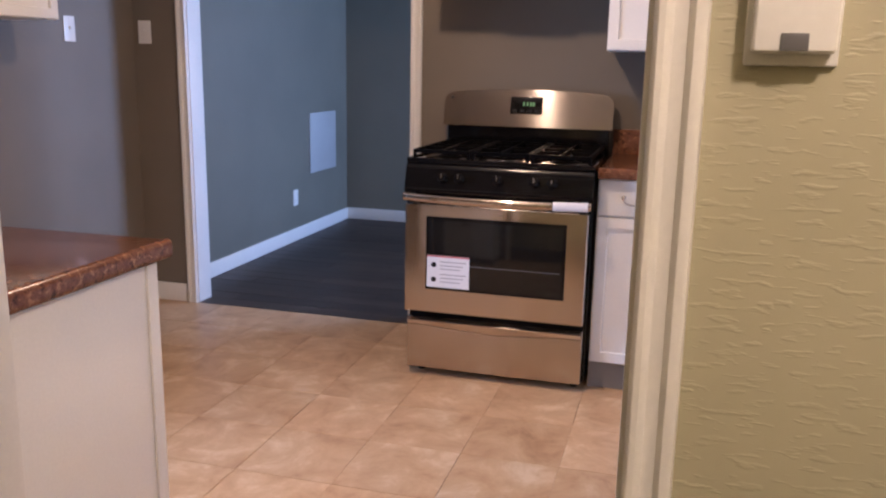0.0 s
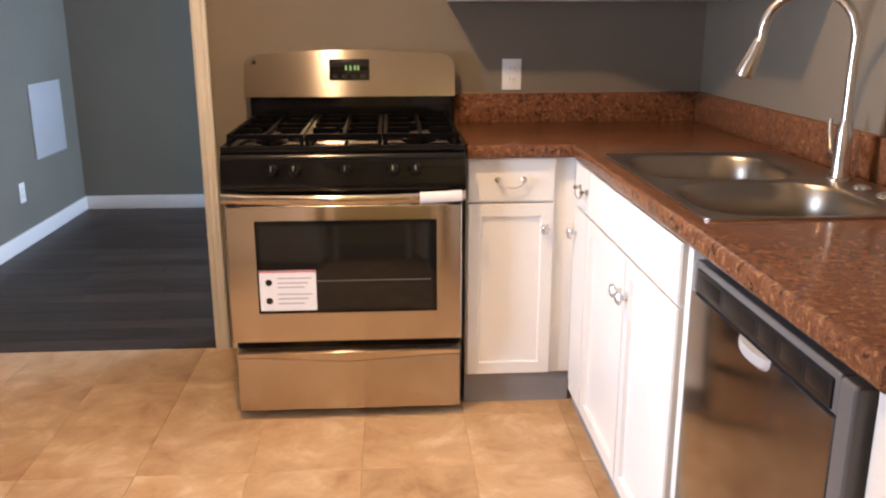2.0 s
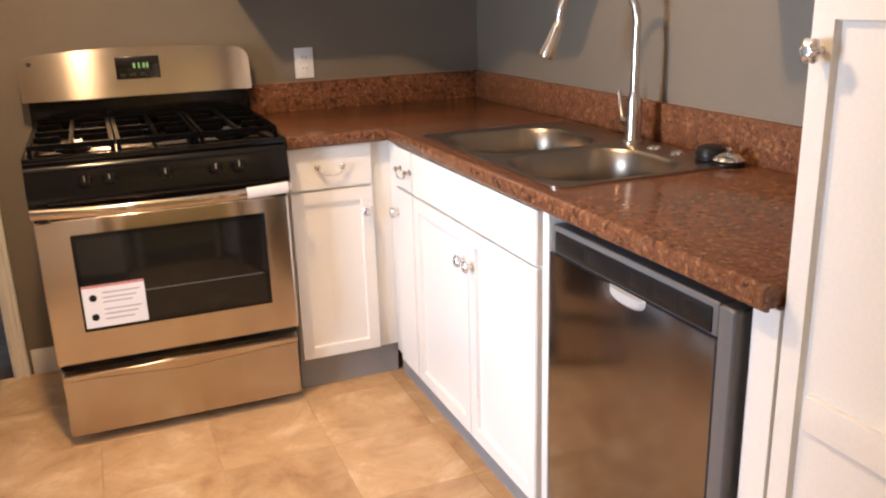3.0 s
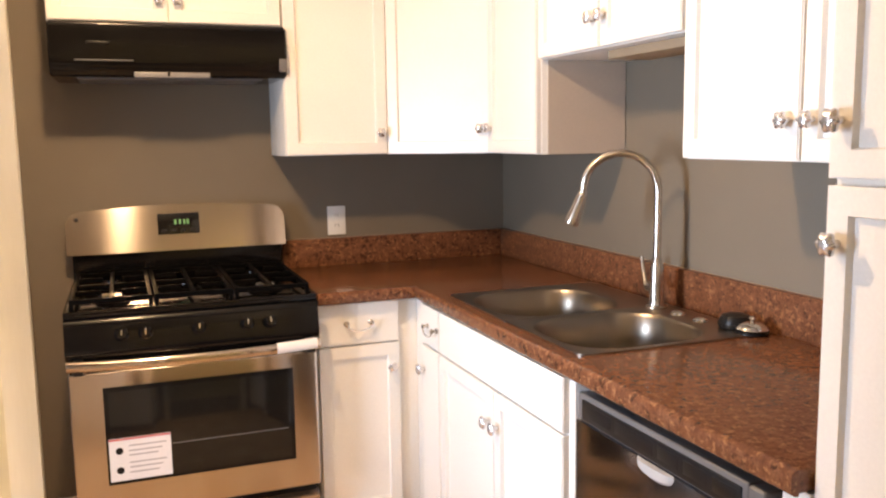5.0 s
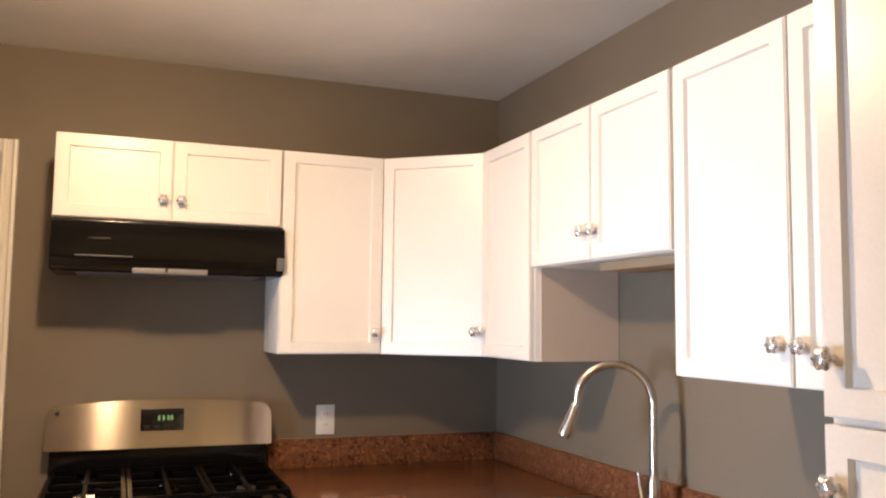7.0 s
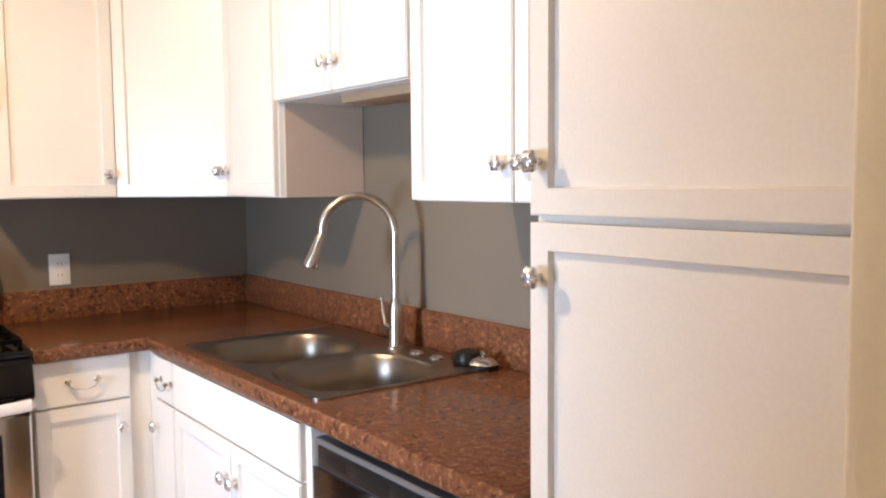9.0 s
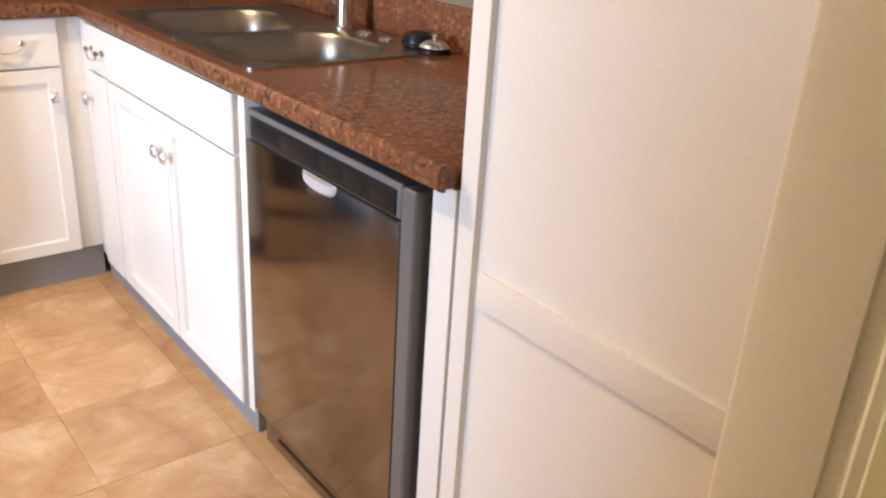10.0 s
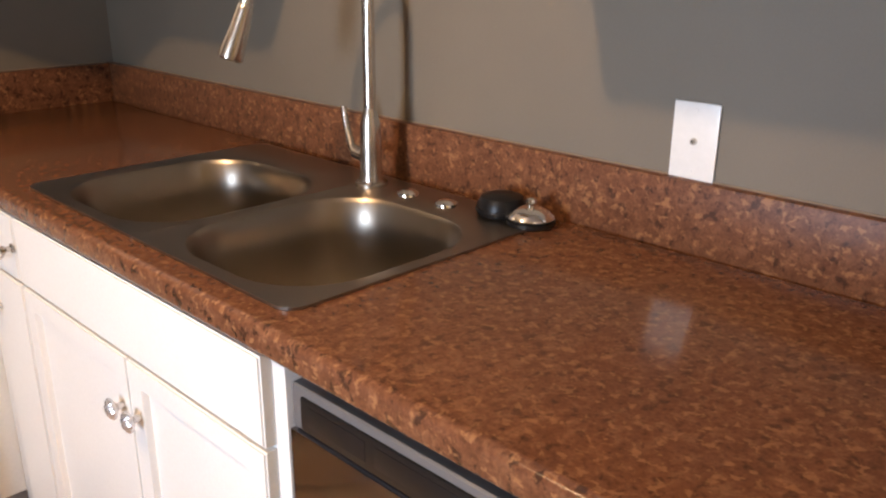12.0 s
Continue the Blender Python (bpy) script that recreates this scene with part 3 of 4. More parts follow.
def arched_panel(x0, x1, y0, y1, z0, z_end, z_mid, n=24, corner=0.035):
    """Upright panel whose top edge is arched and rounded off at its ends."""
    bm = bmesh.new()
    top = []
    for i in range(n + 1):
        u = (1 - math.cos(math.pi * i / n)) / 2
        x = x0 + (x1 - x0) * u
        z = z_end + (z_mid - z_end) * (1 - (2 * u - 1) ** 2)
        edge = min(x - x0, x1 - x)
        if edge < corner:
            z -= corner - math.sqrt(max(0.0, corner ** 2 - (corner - edge) ** 2))
        top.append((x, z))
    ring = [(x0, z0)] + top + [(x1, z0)]
    a = [bm.verts.new((x, y0, z)) for x, z in ring]
    b = [bm.verts.new((x, y1, z)) for x, z in ring]
    bm.faces.new(a)
    bm.faces.new(b)
    for i in range(len(ring)):
        bm.faces.new((a[i], a[(i + 1) % len(ring)], b[(i + 1) % len(ring)], b[i]))
    bm.normal_update()
    rim = [e for e in bm.edges if all(abs(v.co.y - y0) < 1e-6 for v in e.verts)]
    bmesh.ops.bevel(bm, geom=rim, offset=0.008, segments=3, affect="EDGES")
    return bm


def burner(parent, x, y, r):
    b = part("burner", lathe([(r * 1.25, 0.0), (r * 1.2, 0.006), (r * 0.9, 0.009), (r * 0.88, 0.02), (r * 0.4, 0.02)], 24), black_iron, parent, "", pose(x, y, 0.917))
    part("cap", lathe([(r * 0.92, 0.0201), (r * 0.98, 0.023), (r * 0.95, 0.028), (r * 0.5, 0.030)], 24), black_enamel, b, "black burner cap")


def grate(parent, x0, x1, y0, y1):
    """Cast-iron grate: raised frame, cross bars and feet."""
    b, z0, z1 = 0.006, 0.942, 0.956
    bm = bmesh.new()
    loops = [[bm.verts.new((x, y, z)) for x, y in ((x0 - k, y0 - k), (x1 + k, y0 - k), (x1 + k, y1 + k), (x0 - k, y1 + k))] for k, z in ((b, z0), (b, z1), (-b, z1), (-b, z0))]
    for a, c in zip(loops, loops[1:] + loops[:1]):
        for k in range(4):
            bm.faces.new((a[k], a[(k + 1) % 4], c[(k + 1) % 4], c[k]))
    g = part("grate", bm, black_iron, parent, "black cast-iron grate")
    xm, ym = (x0 + x1) / 2, (y0 + y1) / 2
    rows = [(x0 + b, x1 - b, ym - b, ym + b, z0, z1 + 0.001), (xm - b, xm + b, y0 + b, ym - b, z0, z1 + 0.001), (xm - b, xm + b, ym + b, y1 - b, z0, z1 + 0.001)]
    for y in (y0 + (y1 - y0) * 0.25, y0 + (y1 - y0) * 0.75):
        rows.append((x0 + b, x0 + (x1 - x0) * 0.36, y - b * 0.8, y + b * 0.8, z0, z1 + 0.003))
        rows.append((x1 - (x1 - x0) * 0.36, x1 - b, y - b * 0.8, y + b * 0.8, z0, z1 + 0.003))
    for row in rows:
        part("bar", boxes(row, bevel=0.002, segments=1), black_iron, g)
    for x in (x0, x1):
        for y in (y0, y1):
            part("foot", boxes((x - b, x + b, y - b, y + b, 0.9166, z0)), black_iron, g)


def stove():
    s = thing("stove", "stainless steel gas range with black cooktop and paper label", "stove", pose(-1.359, 0, 0))
    h = 0.379
    part("body", boxes((-h + 0.004, h - 0.004, -0.625, -0.03, 0.03, 0.90), bevel=0.004), black_enamel, s, "black enamelled side panels")
    for x in (-0.33, 0.33):
        for y in (-0.58, -0.10):
            part("foot", lathe([(0.018, 0.0), (0.018, 0.006), (0.009, 0.008), (0.009, 0.031)], 12), black_plastic, s, "", pose(x, y, 0))
    drawer = part("drawer", boxes((-h + 0.008, h - 0.014, -0.668, -0.626, 0.034, 0.258), bevel=0.006, segments=3), steel, s, "brushed steel storage drawer")
    bm = bmesh.new()
    n = 16
    rows = []
    for i in range(n + 1):
        u = -1 + 2 * i / n
        x, drop = u * (h - 0.016), 0.018 * max(0.0, 1 - abs(u) * 1.25)
        rows.append([bm.verts.new((x, y, z)) for y, z in ((-0.6685, 0.2578), (-0.682, 0.2535), (-0.690, 0.247), (-0.684, 0.232 - drop), (-0.6685, 0.222 - drop))])
    for a, b in zip(rows, rows[1:]):
        for k in range(4):
            bm.faces.new((a[k], a[k + 1], b[k + 1], b[k]))
        bm.faces.new((a[4], a[0], b[0], b[4]))
    bm.faces.new(rows[0])
    bm.faces.new(rows[-1])
    part("drawer_lip", bm, steel, drawer, "curled steel drawer lip")
    door = part("oven_door", boxes((-h + 0.004, h - 0.012, -0.700, -0.632, 0.290, 0.742), bevel=0.008, segments=3), steel, s, "brushed steel oven door")
    part("window_bezel", boxes((-0.283, 0.287, -0.7035, -0.699, 0.390, 0.694), bevel=0.0015), black_enamel, door, "black window border")
    part("window", boxes((-0.270, 0.274, -0.7052, -0.703, 0.402, 0.682), bevel=0.0005), dark_glass, door, "dark oven window")
    rack = [(-0.262, 0.266, -0.7058, -0.7051, z, z + 0.003) for z in (0.497,)]
    part("rack", boxes(*rack), grey_metal, door, "oven rack showing behind the glass")
    label = part("label", boxes((-0.276, -0.098, -0.7072, -0.7053, 0.402, 0.535)), paper, door, "white printed paper label with red edge")
    part("label_edge", boxes((-0.276, -0.098, -0.7078, -0.7073, 0.529, 0.5345)), ink_red, label)
    for z in (0.496, 0.435):
        part("label_mark", lathe([(0.011, 0.0), (0.011, 0.0006), (0.004, 0.0008)], 16), black_plastic, label, "", pose(-0.247, -0.7072, z, 90))
    for i, z in enumerate((0.508, 0.492, 0.478, 0.455, 0.440, 0.424)):
        part("print_line", boxes((-0.220, -0.112 - 0.012 * (i % 3), -0.7077, -0.7072, z, z + 0.004)), ink_grey, label)
    # bowed handle bar along the top of the door
    bm = bmesh.new()
    rings = []
    for i in range(25):
        u = -1 + i / 12
        x, y, z = u * (h - 0.003), -0.716 - 0.030 * (1 - u * u), 0.772 - 0.004 * (1 - u * u)
        rings.append([bm.verts.new((x, y + 0.012 * math.cos(a), z + 0.017 * math.sin(a))) for a in (2 * math.pi * k / 14 for k in range(14))])
    for a, b in zip(rings, rings[1:]):
        for k in range(14):
            bm.faces.new((a[k], a[(k + 1) % 14], b[(k + 1) % 14], b[k]))
    bm.faces.new(rings[0])
    bm.faces.new(rings[-1])
    handle = part("door_handle", bm, steel, s, "bowed steel handle bar")
    for x in (-0.345, 0.345):
        part("bracket", boxes((x - 0.014, x + 0.014, -0.722, -0.640, 0.7425, 0.785), bevel=0.003), black_plastic, handle)
    bm = bmesh.new()
    for k, u in enumerate((0.62, 0.68, 0.74, 0.80, 0.86, 0.92, 0.97)):
        x, y, z = u * (h - 0.003), -0.716 - 0.030 * (1 - u * u), 0.772 - 0.004 * (1 - u * u)
        ring = [bm.verts.new((x, y + 0.0128 * math.cos(a), z + 0.0178 * math.sin(a))) for a in (math.pi * (0.5 + j / 8) for j in range(9))]
        if k:
            for j in range(8):
                bm.faces.new((last[j], last[j + 1], ring[j + 1], ring[j]))
        last = ring
    part("tape", bm, paper, handle, "white packing tape on the handle")
    # sloped control panel
    bm = bmesh.new()
    sec = [(-0.640, 0.744), (-0.684, 0.781), (-0.693, 0.789), (-0.697, 0.798), (-0.697, 0.810), (-0.678, 0.882), (-0.673, 0.894), (-0.664, 0.902), (-0.652, 0.9045), (-0.600, 0.9045), (-0.600, 0.744)]
    a = [bm.verts.new((-h, y, z)) for y, z in sec]
    b = [bm.verts.new((h, y, z)) for y, z in sec]
    bm.faces.new(a)
    bm.faces.new(b)
    for i in range(len(sec)):
        bm.faces.new((a[i], a[(i + 1) % len(sec)], b[(i + 1) % len(sec)], b[i]))
    panel = part("control_panel", bm, black_enamel, s, "glossy black control panel")
    for x in (-0.220, -0.152, 0.004, 0.151, 0.221):
        knob_black(panel, (x, -0.688, 0.849), tilt=75)
    top = part("cooktop", boxes((-h, h, -0.668, -0.075, 0.905, 0.9165), bevel=0.003), black_enamel, s, "glossy black cooktop")
    for row in ((-h, h, -0.668, -0.655), (-h, -h + 0.012, -0.6545, -0.075), (h - 0.012, h, -0.6545, -0.075)):
        part("rim", boxes((*row, 0.9168, 0.924), bevel=0.002), black_enamel, top)
    for x, y, r in ((-0.24, -0.51, 0.042), (-0.24, -0.22, 0.034), (0.24, -0.51, 0.046), (0.24, -0.22, 0.030), (0.0, -0.365, 0.036)):
        burner(top, x, y, r)
    for x0, x1 in ((-0.355, -0.130), (-0.112, 0.112), (0.130, 0.355)):
        grate(s, x0, x1, -0.635, -0.10)
    guard = part("backguard", boxes((-h + 0.006, h - 0.006, -0.073, -0.022, 0.90, 1.036), bevel=0.004), black_enamel, s, "black riser behind the cooktop")
    face = part("backguard_face", arched_panel(-h - 0.002, h + 0.002, -0.094, -0.040, 1.030, 1.166, 1.186), steel, s, "brushed steel control face with arched top", Matrix.Translation((0, -0.094, 1.03)) @ pose(0, 0, 0, -12) @ Matrix.Translation((0, 0.094, -1.03)))
    part("badge", lathe([(0.008, 0.0), (0.008, 0.002), (0.003, 0.003)], 12), black_plastic, face, "", pose(-0.352, -0.094, 1.150, 90))
    disp = part("display", boxes((-0.077, 0.072, -0.098, -0.093, 1.082, 1.160), bevel=0.002), dark_glass, face, "black clock display")
    for x in (-0.018, -0.002, 0.014, 0.026):
        part("digit", boxes((x, x + 0.008, -0.0990, -0.0981, 1.118, 1.136)), green_glow, disp, "green lit digit")
    for i in range(4):
        part("button", boxes((-0.065 + i * 0.034, -0.045 + i * 0.034, -0.0988, -0.0981, 1.090, 1.102)), black_plastic, disp)
    return s


stove()


def range_hood():
    hd = thing("range_hood", "black under-cabinet range hood with pale light lens", "range hood", pose(-1.3655, -0.002, 0))
    h = 0.379
    bm = bmesh.new()
    sec = [(0.0, 1.810), (-0.334, 1.810), (-0.344, 1.800), (-0.350, 1.700), (-0.346, 1.664), (-0.330, 1.634), (0.0, 1.634)]
    a = [bm.verts.new((-h, y, z)) for y, z in sec]
    b = [bm.verts.new((h, y, z)) for y, z in sec]
    bm.faces.new(a)
    bm.faces.new(b)
    for i in range(7):
        bm.faces.new((a[i], a[(i + 1) % 7], b[(i + 1) % 7], b[i]))
    bmesh.ops.bevel(bm, geom=list(bm.edges), offset=0.006, segments=3, affect="EDGES")
    part("shell", bm, black_enamel, hd, "glossy black hood shell")
    part("lens", boxes((-0.125, 0.118, -0.345, -0.325, 1.632, 1.650), bevel=0.003), lens_plastic, hd, "grey light lens")
    part("seam", boxes((-0.02, -0.012, -0.3465, -0.33, 1.637, 1.655)), black_plastic, hd)
    for x0, x1, z in ((-0.303, -0.125, 1.684),):
        part("trim_line", boxes((x0, x1, -0.3530, -0.345, z, z + 0.004), bevel=0.001), grey_metal, hd, "thin grey trim line")
    part("end_cap", boxes((0.352, 0.3805, -0.352, -0.30, 1.655, 1.700), bevel=0.004), grey_metal, hd, "dull metal end cap")
    part("maker_plate", boxes((-0.265, -0.195, -0.3515, -0.345, 1.738, 1.746), bevel=0.001), black_plastic, hd)
    part("filter", boxes((-0.30, 0.30, -0.30, -0.05, 1.629, 1.636), bevel=0.002), grey_metal, hd, "grey mesh filter")
    return hd


range_hood()

# ---- dishwasher ----


def dishwasher():
    d = thing("dishwasher", "stainless steel dishwasher with black control strip", "dishwasher", on_east(-1.728))
    w = 0.610
    part("tub", boxes((0.004, w - 0.004, -0.575, -0.03, 0.03, 0.866), bevel=0.003), black_plastic, d, "black tub sides")
    door = part("door", boxes((0.004, 0.560, -0.622, -0.577, 0.112, 0.786), bevel=0.002, segments=2), dw_steel, d, "brushed steel door")
    part("edge_strip", boxes((0.561, w - 0.008, -0.622, -0.577, 0.112, 0.850), bevel=0.009, segments=3), grey_metal, d, "grey rounded door edge")
    head = part("control_head", boxes((0.004, 0.560, -0.618, -0.577, 0.787, 0.850), bevel=0.006, segments=3), grey_metal, d, "grey control head")
    part("control_strip", boxes((0.026, 0.546, -0.6215, -0.612, 0.792, 0.838), bevel=0.003), black_plastic, head, "black control strip")
    for x0, x1 in ((0.036, 0.150), (0.156, 0.300), (0.306, 0.380), (0.386, 0.462), (0.468, 0.540)):
        part("button", boxes((x0 + 0.006, x1 - 0.004, -0.6220, -0.6212, 0.803, 0.830), bevel=0.0003), black_plastic, head)
    bm = bmesh.new()
    rings = []
    for i in range(17):
        u = -1 + i / 8
        r = math.sqrt(max(0.0, 1 - u * u))
        rings.append([bm.verts.new((0.306 + 0.060 * u, y, z)) for y, z in ((-0.6215, 0.787), (-0.6215 - 0.011 * r - 0.0005, 0.785), (-0.6215 - 0.010 * r - 0.0005, 0.779 - 0.014 * r), (-0.6215, 0.777 - 0.021 * r))])
    for a, b in zip(rings, rings[1:]):
        for k in range(3):
            bm.faces.new((a[k], a[k + 1], b[k + 1], b[k]))
    part("handle", bm, silver_plastic, d, "bright crescent pocket handle")
    kick = part("kick_plate", boxes((0.008, w - 0.008, -0.596, -0.56, 0.012, 0.106), bevel=0.003), dw_steel, d, "brushed steel kick plate")
    part("vent_slot", boxes((0.07, 0.53, -0.5975, -0.590, 0.040, 0.050)), black_plastic, kick, "dark vent slot")
    return d


dishwasher()

# ---- sink and tap ----


def rounded_loop(x0, x1, y0, y1, r, n=7):
    pts = []
    for cx, cy, a0 in ((x1 - r, y1 - r, 0), (x0 + r, y1 - r, 90), (x0 + r, y0 + r, 180), (x1 - r, y0 + r, 270)):
        for i in range(n):
            a = radians(a0 + 90 * i / (n - 1))
            pts.append((cx + r * math.cos(a), cy + r * math.sin(a)))
    return pts


def sink():
    s = thing("sink", "double-bowl stainless steel drop-in sink", "sink")
    rim = 0.9175
    halves = ((-1.692, -1.277, -1.660, -1.294), (-1.277, -0.846, -1.260, -0.876))
    for y0, y1, b0, b1 in halves:
        bm = bmesh.new()
        bx0, bx1 = -0.560, -0.160
        far, near = y1 > -1.0, y1 < -1.0
        outer = rounded_loop(-0.590, -0.055, y0, y1, 0.004)
        # the outer corners of the whole rim are rounded
        out2 = []
        for (x, y) in rounded_loop(-0.590, -0.055, y0, y1, 0.03):
            out2.append((x, y))
        keep = [(o2 if (far and o2[1] > (y0 + y1) / 2) or (near and o2[1] < (y0 + y1) / 2) else o) for o, o2 in zip(outer, out2)]
        rings = [[(x, y, 0.9155) for x, y in keep], [(x, y, rim + 0.002) for x, y in keep]]
        mid = rounded_loop(bx0 - 0.012, bx1 + 0.012, b0 - 0.012, b1 + 0.012, 0.135)
        rings.append([(x, y, rim + 0.0005) for x, y in mid])
        for inset, z, r in ((0.0, rim - 0.003, 0.128), (0.006, rim - 0.012, 0.124), (0.012, 0.84, 0.118), (0.018, 0.77, 0.112), (0.030, 0.748, 0.100), (0.055, 0.738, 0.078)):
            rings.append([(x, y, z) for x, y in rounded_loop(bx0 + inset, bx1 - inset, b0 + inset, b1 - inset, r)])
        vr = [[bm.verts.new(p) for p in ring] for ring in rings]
        for a, b in zip(vr, vr[1:]):
            for k in range(len(a)):
                bm.faces.new((a[k], a[(k + 1) % len(a)], b[(k + 1) % len(b)], b[k]))
        bm.faces.new(vr[-1])
        bowl = part("bowl", bm, sink_steel, s, "satin steel bowl with rounded corners")
        part("drain", lathe([(0.045, 0.0), (0.045, 0.003), (0.034, 0.003), (0.030, -0.004), (0.010, -0.005)], 24), chrome, bowl, "bright drain ring", pose((bx0 + bx1) / 2, (b0 + b1) / 2, 0.7385))
    return s


sink()


def tap():
    f = thing("kitchen_faucet", "brushed nickel gooseneck faucet with pull-down spray head", "faucet")
    bx, by, z0 = -0.114, -1.303, 0.9185
    d = Vector((-0.208, 0.134, 0)).normalized()
    part("deck_plate", lathe([(0.032, 0.0), (0.032, 0.006), (0.026, 0.010)], 24), nickel, f, "", pose(bx, by, z0))
    part("base_column", lathe([(0.024, 0.0), (0.022, 0.012), (0.021, 0.06), (0.0195, 0.11), (0.0135, 0.135), (0.012, 0.14)], 20), nickel, f, "", pose(bx, by, z0 + 0.008))
    pts, r = [Vector((bx, by, 1.04))], 0.106
    pts.append(Vector((bx, by, 1.16)))
    for i in range(15):
        a = math.pi - math.pi * i / 14 * 1.02
        pts.append(Vector((bx, by, 1.262)) + d * (r + r * math.cos(a)) + Vector((0, 0, r * math.sin(a))))
    end = pts[-1]
    part("spout", tube(pts, 0.0115, 16), nickel, f, "gooseneck spout")
    tip = Vector((-0.322, -1.169, 1.160))
    way = (tip - end)
    head = [end + way * u for u in (0.0, 0.06, 0.12, 0.5, 0.85, 0.97, 1.0)]
    part("spray_head", tube(head, [0.0118, 0.0150, 0.0150, 0.0180, 0.0225, 0.0225, 0.019], 18), nickel, f, "tapered spray head")
    part("lever", tube([(bx, by + 0.012, 0.972), (bx + 0.002, by + 0.045, 0.974), (bx + 0.004, by + 0.062, 0.985), (bx + 0.006, by + 0.078, 1.020), (bx + 0.008, by + 0.088, 1.058)], [0.014, 0.013, 0.0085, 0.0065, 0.0055], 12), nickel, f, "side lever handle")
    return f


tap()
for x, y in ((-0.112, -1.403), (-0.110, -1.500)):
    c = part("hole_cover", lathe([(0.022, 0.0), (0.021, 0.004), (0.012, 0.009), (0.004, 0.010)], 20), chrome, None, "", pose(x, y, 0.9185))
    tagged(c, "bright metal hole cover on the sink deck", "hole cover", "sink hole covers")
st = thing("drain_stopper", "black rubber drain stopper lying beside the sink", "drain stopper", pose(-0.082, -1.605, 0.9165))
part("cup", lathe([(0.036, 0.0), (0.042, 0.006), (0.043, 0.020), (0.036, 0.034), (0.020, 0.040), (0.006, 0.041)], 24), black_plastic, st, "black rubber cup")
part("rib", lathe([(0.0445, 0.010), (0.0455, 0.013), (0.0445, 0.016)], 24), black_plastic, st)
sb = thing("sink_strainer", "chrome sink strainer basket on the worktop", "strainer", pose(-0.086, -1.672, 0.9155))
part("gasket", lathe([(0.038, 0.0), (0.041, 0.003), (0.041, 0.010), (0.036, 0.012)], 24), black_plastic, sb, "black rubber gasket")
part("flange", lathe([(0.037, 0.0122), (0.041, 0.014), (0.040, 0.017), (0.030, 0.026), (0.016, 0.031), (0.010, 0.0315)], 24), chrome, sb, "polished flange")
part("post", lathe([(0.006, 0.031), (0.006, 0.037), (0.010, 0.040), (0.008, 0.045), (0.003, 0.047)], 16), chrome, sb, "small lifting post")

# ---- wall plates ----


def outlet(label, at, kind="outlet"):
    """Wall plate, local front -y, centred on its place."""
    names = {"outlet": "wall_outlet", "switch": "light_switch", "jack": "wall_jack"}
    o = thing(names[kind], label, names[kind].replace("_", " "), at)
    part("plate", boxes((-0.037, 0.037, -0.006, -0.0005, -0.058, 0.058), bevel=0.003), plastic_white, o)
    if kind == "outlet":
        for z in (-0.021, 0.021):
            r = part("socket", boxes((-0.0165, 0.0165, -0.0085, -0.0055, z - 0.014, z + 0.014), bevel=0.004), plastic_white, o)
            for x in (-0.0065, 0.0065):
                part("slot", boxes((x - 0.001, x + 0.001, -0.0089, -0.0084, z - 0.003, z + 0.006)), black_plastic, r)
    elif kind == "switch":
        part("toggle", boxes((-0.005, 0.005, -0.016, -0.0055, -0.003, 0.012), bevel=0.002), plastic_white, o)
    else:
        part("jack", lathe([(0.0055, 0.0), (0.0055, 0.002), (0.003, 0.006)], 14), nickel, o, "small grey jack", pose(0, -0.006, 0, 90))
    for z in (-0.046, 0.046):
        part("screw", lathe([(0.003, 0.0), (0.003, 0.0008), (0.001, 0.001)], 10), plastic_white, o, "", pose(0, -0.006, z, 90))
    return o


outlet("white outlet plate above the worktop beside the stove", pose(-0.745, 0, 1.094))
outlet("white wall plate with one small jack above the worktop", pose(0, -1.908, 1.081, 0, 0, EAST_TURN), "jack")
outlet("white outlet low on the empty room's wall", pose(-3.37, 1.70, 0.32, 0, 0, 90))
outlet("white light switch on the kitchen wall near the corner", pose(WEST, -0.49, 1.425, 0, 0, 90), "switch")
outlet("white light switch between wall corner and cased opening", pose(-3.39, 0, 1.43), "switch")
# Flat rectangle, paler than the wall, standing out one centimetre.
bp = thing("pale_wall_rectangle", "pale flat rectangle on the empty room's wall", "panel cover", pose(-3.37, 2.20, 0.695, 0, 0, 90))
part("cover", boxes((-0.245, 0.245, -0.010, -0.0005, -0.225, 0.225), bevel=0.002), pale_rect_paint, bp)

th = thing("thermostat", "white wall thermostat box on the olive hall wall", "thermostat", pose(-0.577, SOUTH_OUT, 1.362))
part("base", boxes((-0.045, 0.038, -0.008, -0.0005, -0.065, 0.10), bevel=0.003), plastic_white, th)
part("cover", boxes((-0.040, 0.033, -0.032, -0.0075, -0.054, 0.098), bevel=0.006, segments=3), plastic_white, th)
part("slider", boxes((-0.016, 0.008, -0.0345, -0.031, -0.052, -0.036), bevel=0.002), grey_metal, th, "grey slider")

# ---- ceiling lamps ----


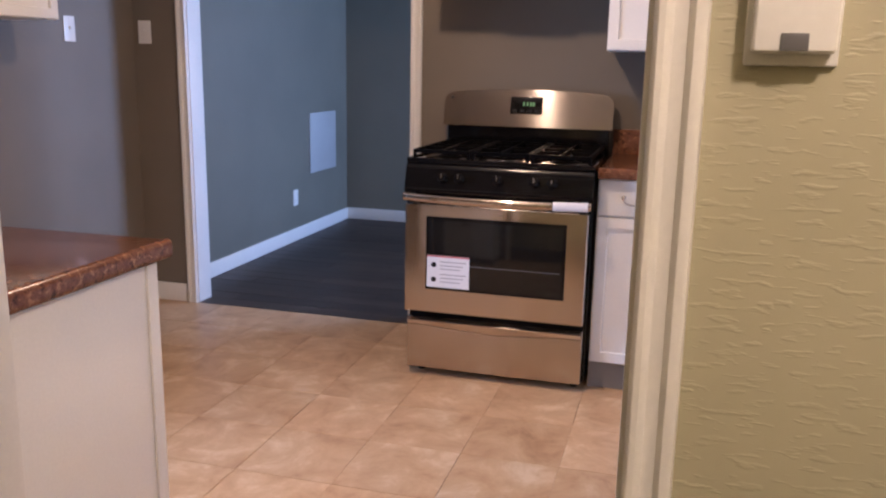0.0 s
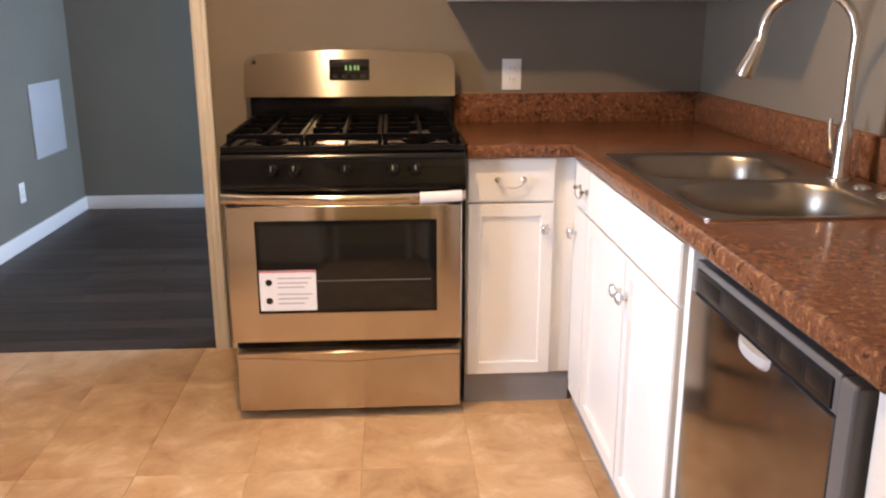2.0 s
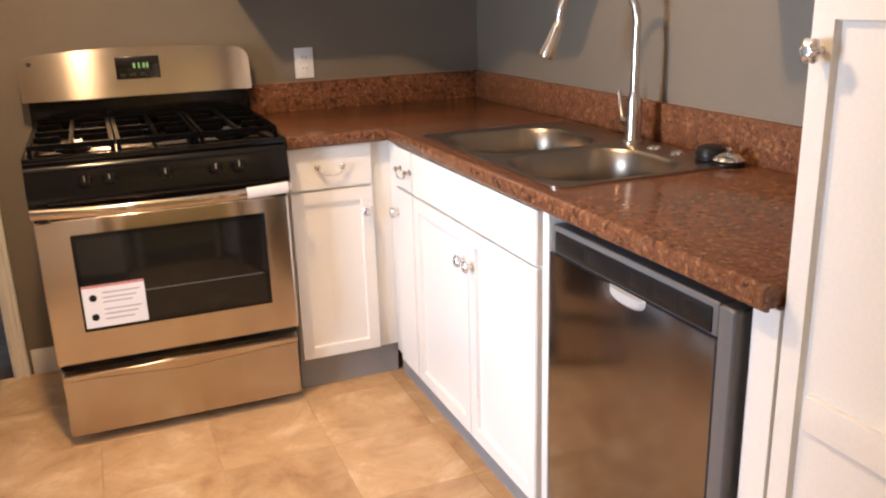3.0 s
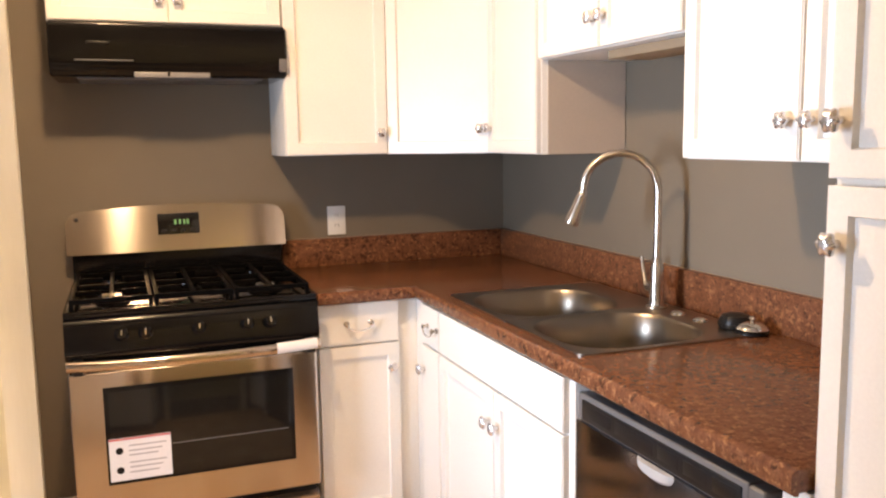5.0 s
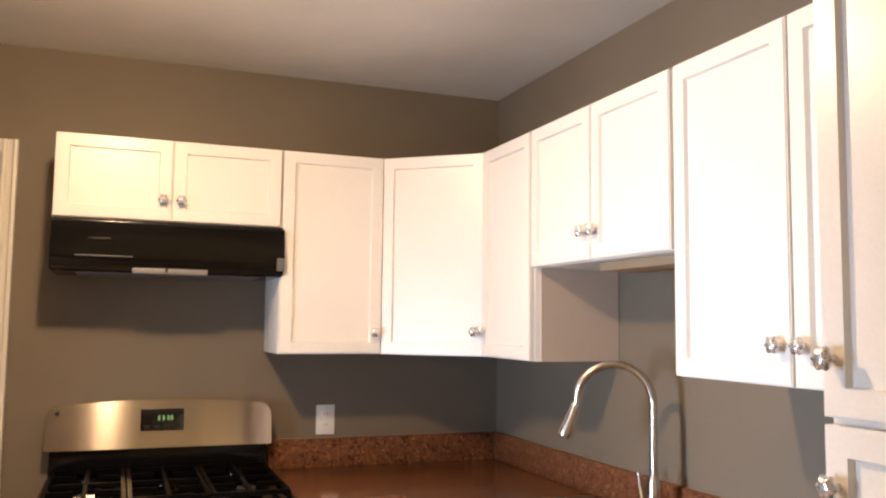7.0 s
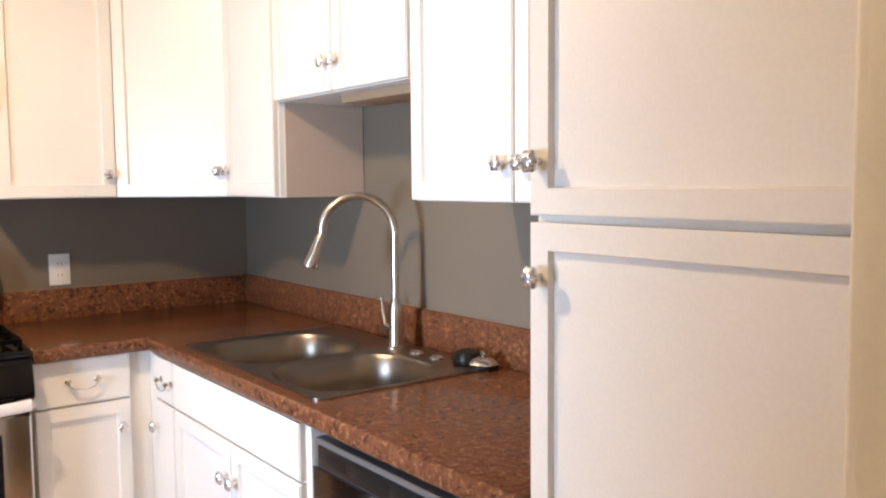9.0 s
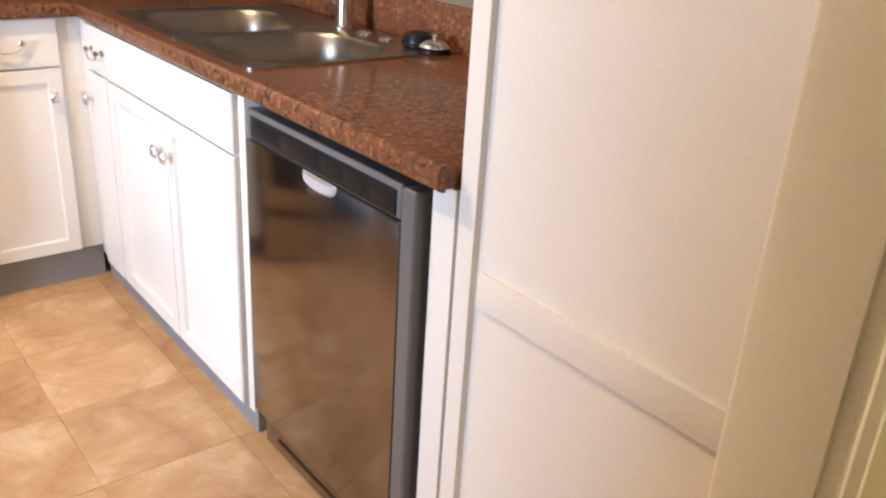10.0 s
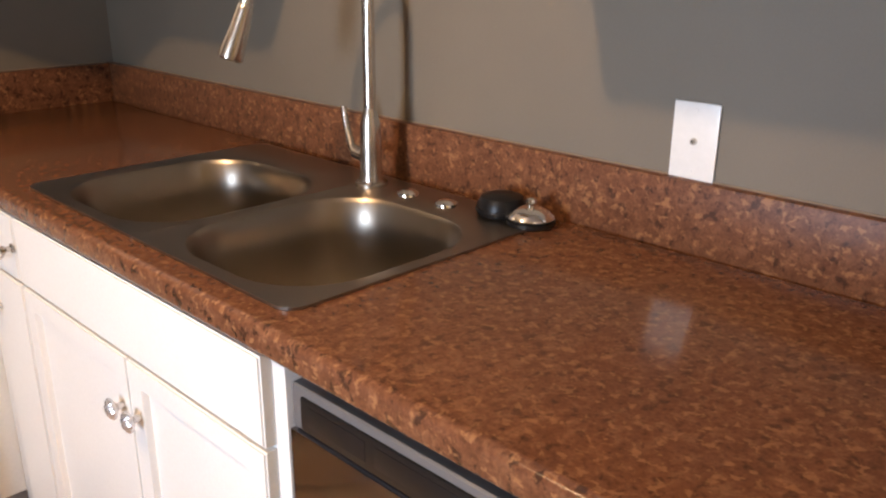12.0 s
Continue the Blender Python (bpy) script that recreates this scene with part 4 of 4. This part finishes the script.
def ceiling_lamp(x, y, label):
    c = thing("ceiling_lamp", label, "ceiling lamp", pose(x, y, CEIL))
    part("canopy", lathe([(0.020, -0.055), (0.030, -0.05), (0.034, -0.03), (0.075, -0.02), (0.080, -0.0005)], 28), plastic_white, c)
    b = part("bulb", lathe([(0.010, -0.175), (0.024, -0.168), (0.031, -0.145), (0.029, -0.12), (0.016, -0.085), (0.013, -0.056)], 20), bulb_glow, c, "lit frosted bulb")
    b.visible_shadow = False


ceiling_lamp(-1.56, -1.47, "bare bulb ceiling lamp in the kitchen, lit")
ceiling_lamp(-0.10, -4.15, "bare bulb ceiling lamp in the hall, lit")

# ---- floors ----
TILE, GAP = 0.335, 0.0018
kitchen_floor = structure("floor", boxes((WEST - 0.12, 0.12, -3.02, 0.0, -0.1, -0.0025)), grout, "sand-coloured tiled kitchen floor with tan joints")
tile_mesh = mesh_of("tile", boxes((-(TILE - GAP) / 2, (TILE - GAP) / 2, -(TILE - GAP) / 2, (TILE - GAP) / 2, -0.010, 0.0), bevel=0.0008, segments=1), tile_stone)
for i in range(-8, 4):
    for j in range(-9, 1):
        x, y = -0.98 + (i + 0.5) * TILE, (j - 0.5) * TILE
        if WEST - 0.1 < x < 0.1 and -3.1 < y < 0.0:
            t = new("tile", tile_mesh)
            t.parent = kitchen_floor
            t.matrix_basis = pose(x, y, random.uniform(-0.0006, 0.0), 0, 0, random.choice((0, 90, 180, 270)))
far_floor = structure("floor_far_room", boxes((-3.49, 0.42, 0.0, 2.83, -0.1, -0.006)), dark_plank, "dark stained wood plank floor of the empty room")
plank_meshes = {}


def plank_of(length):
    """Shared mesh for every plank of one length in centimetres."""
    if length not in plank_meshes:
        half = length / 200 - 0.0008
        plank_meshes[length] = mesh_of("plank", boxes((-half, half, -0.0605, 0.0605, -0.010, 0.0), bevel=0.0008, segments=1), dark_plank)
    return plank_meshes[length]


for r in range(22):
    cuts = [0] + [c for c in ((r * 37) % 120 + 120 * k for k in range(4)) if 12 < c < 355] + [367]
    for a, b in zip(cuts, cuts[1:]):
        p = new("plank", plank_of(b - a))
        p.parent = far_floor
        p.matrix_basis = pose(-3.37 + (a + b) / 200, 0.063 + r * 0.1225, random.uniform(-0.0008, 0))
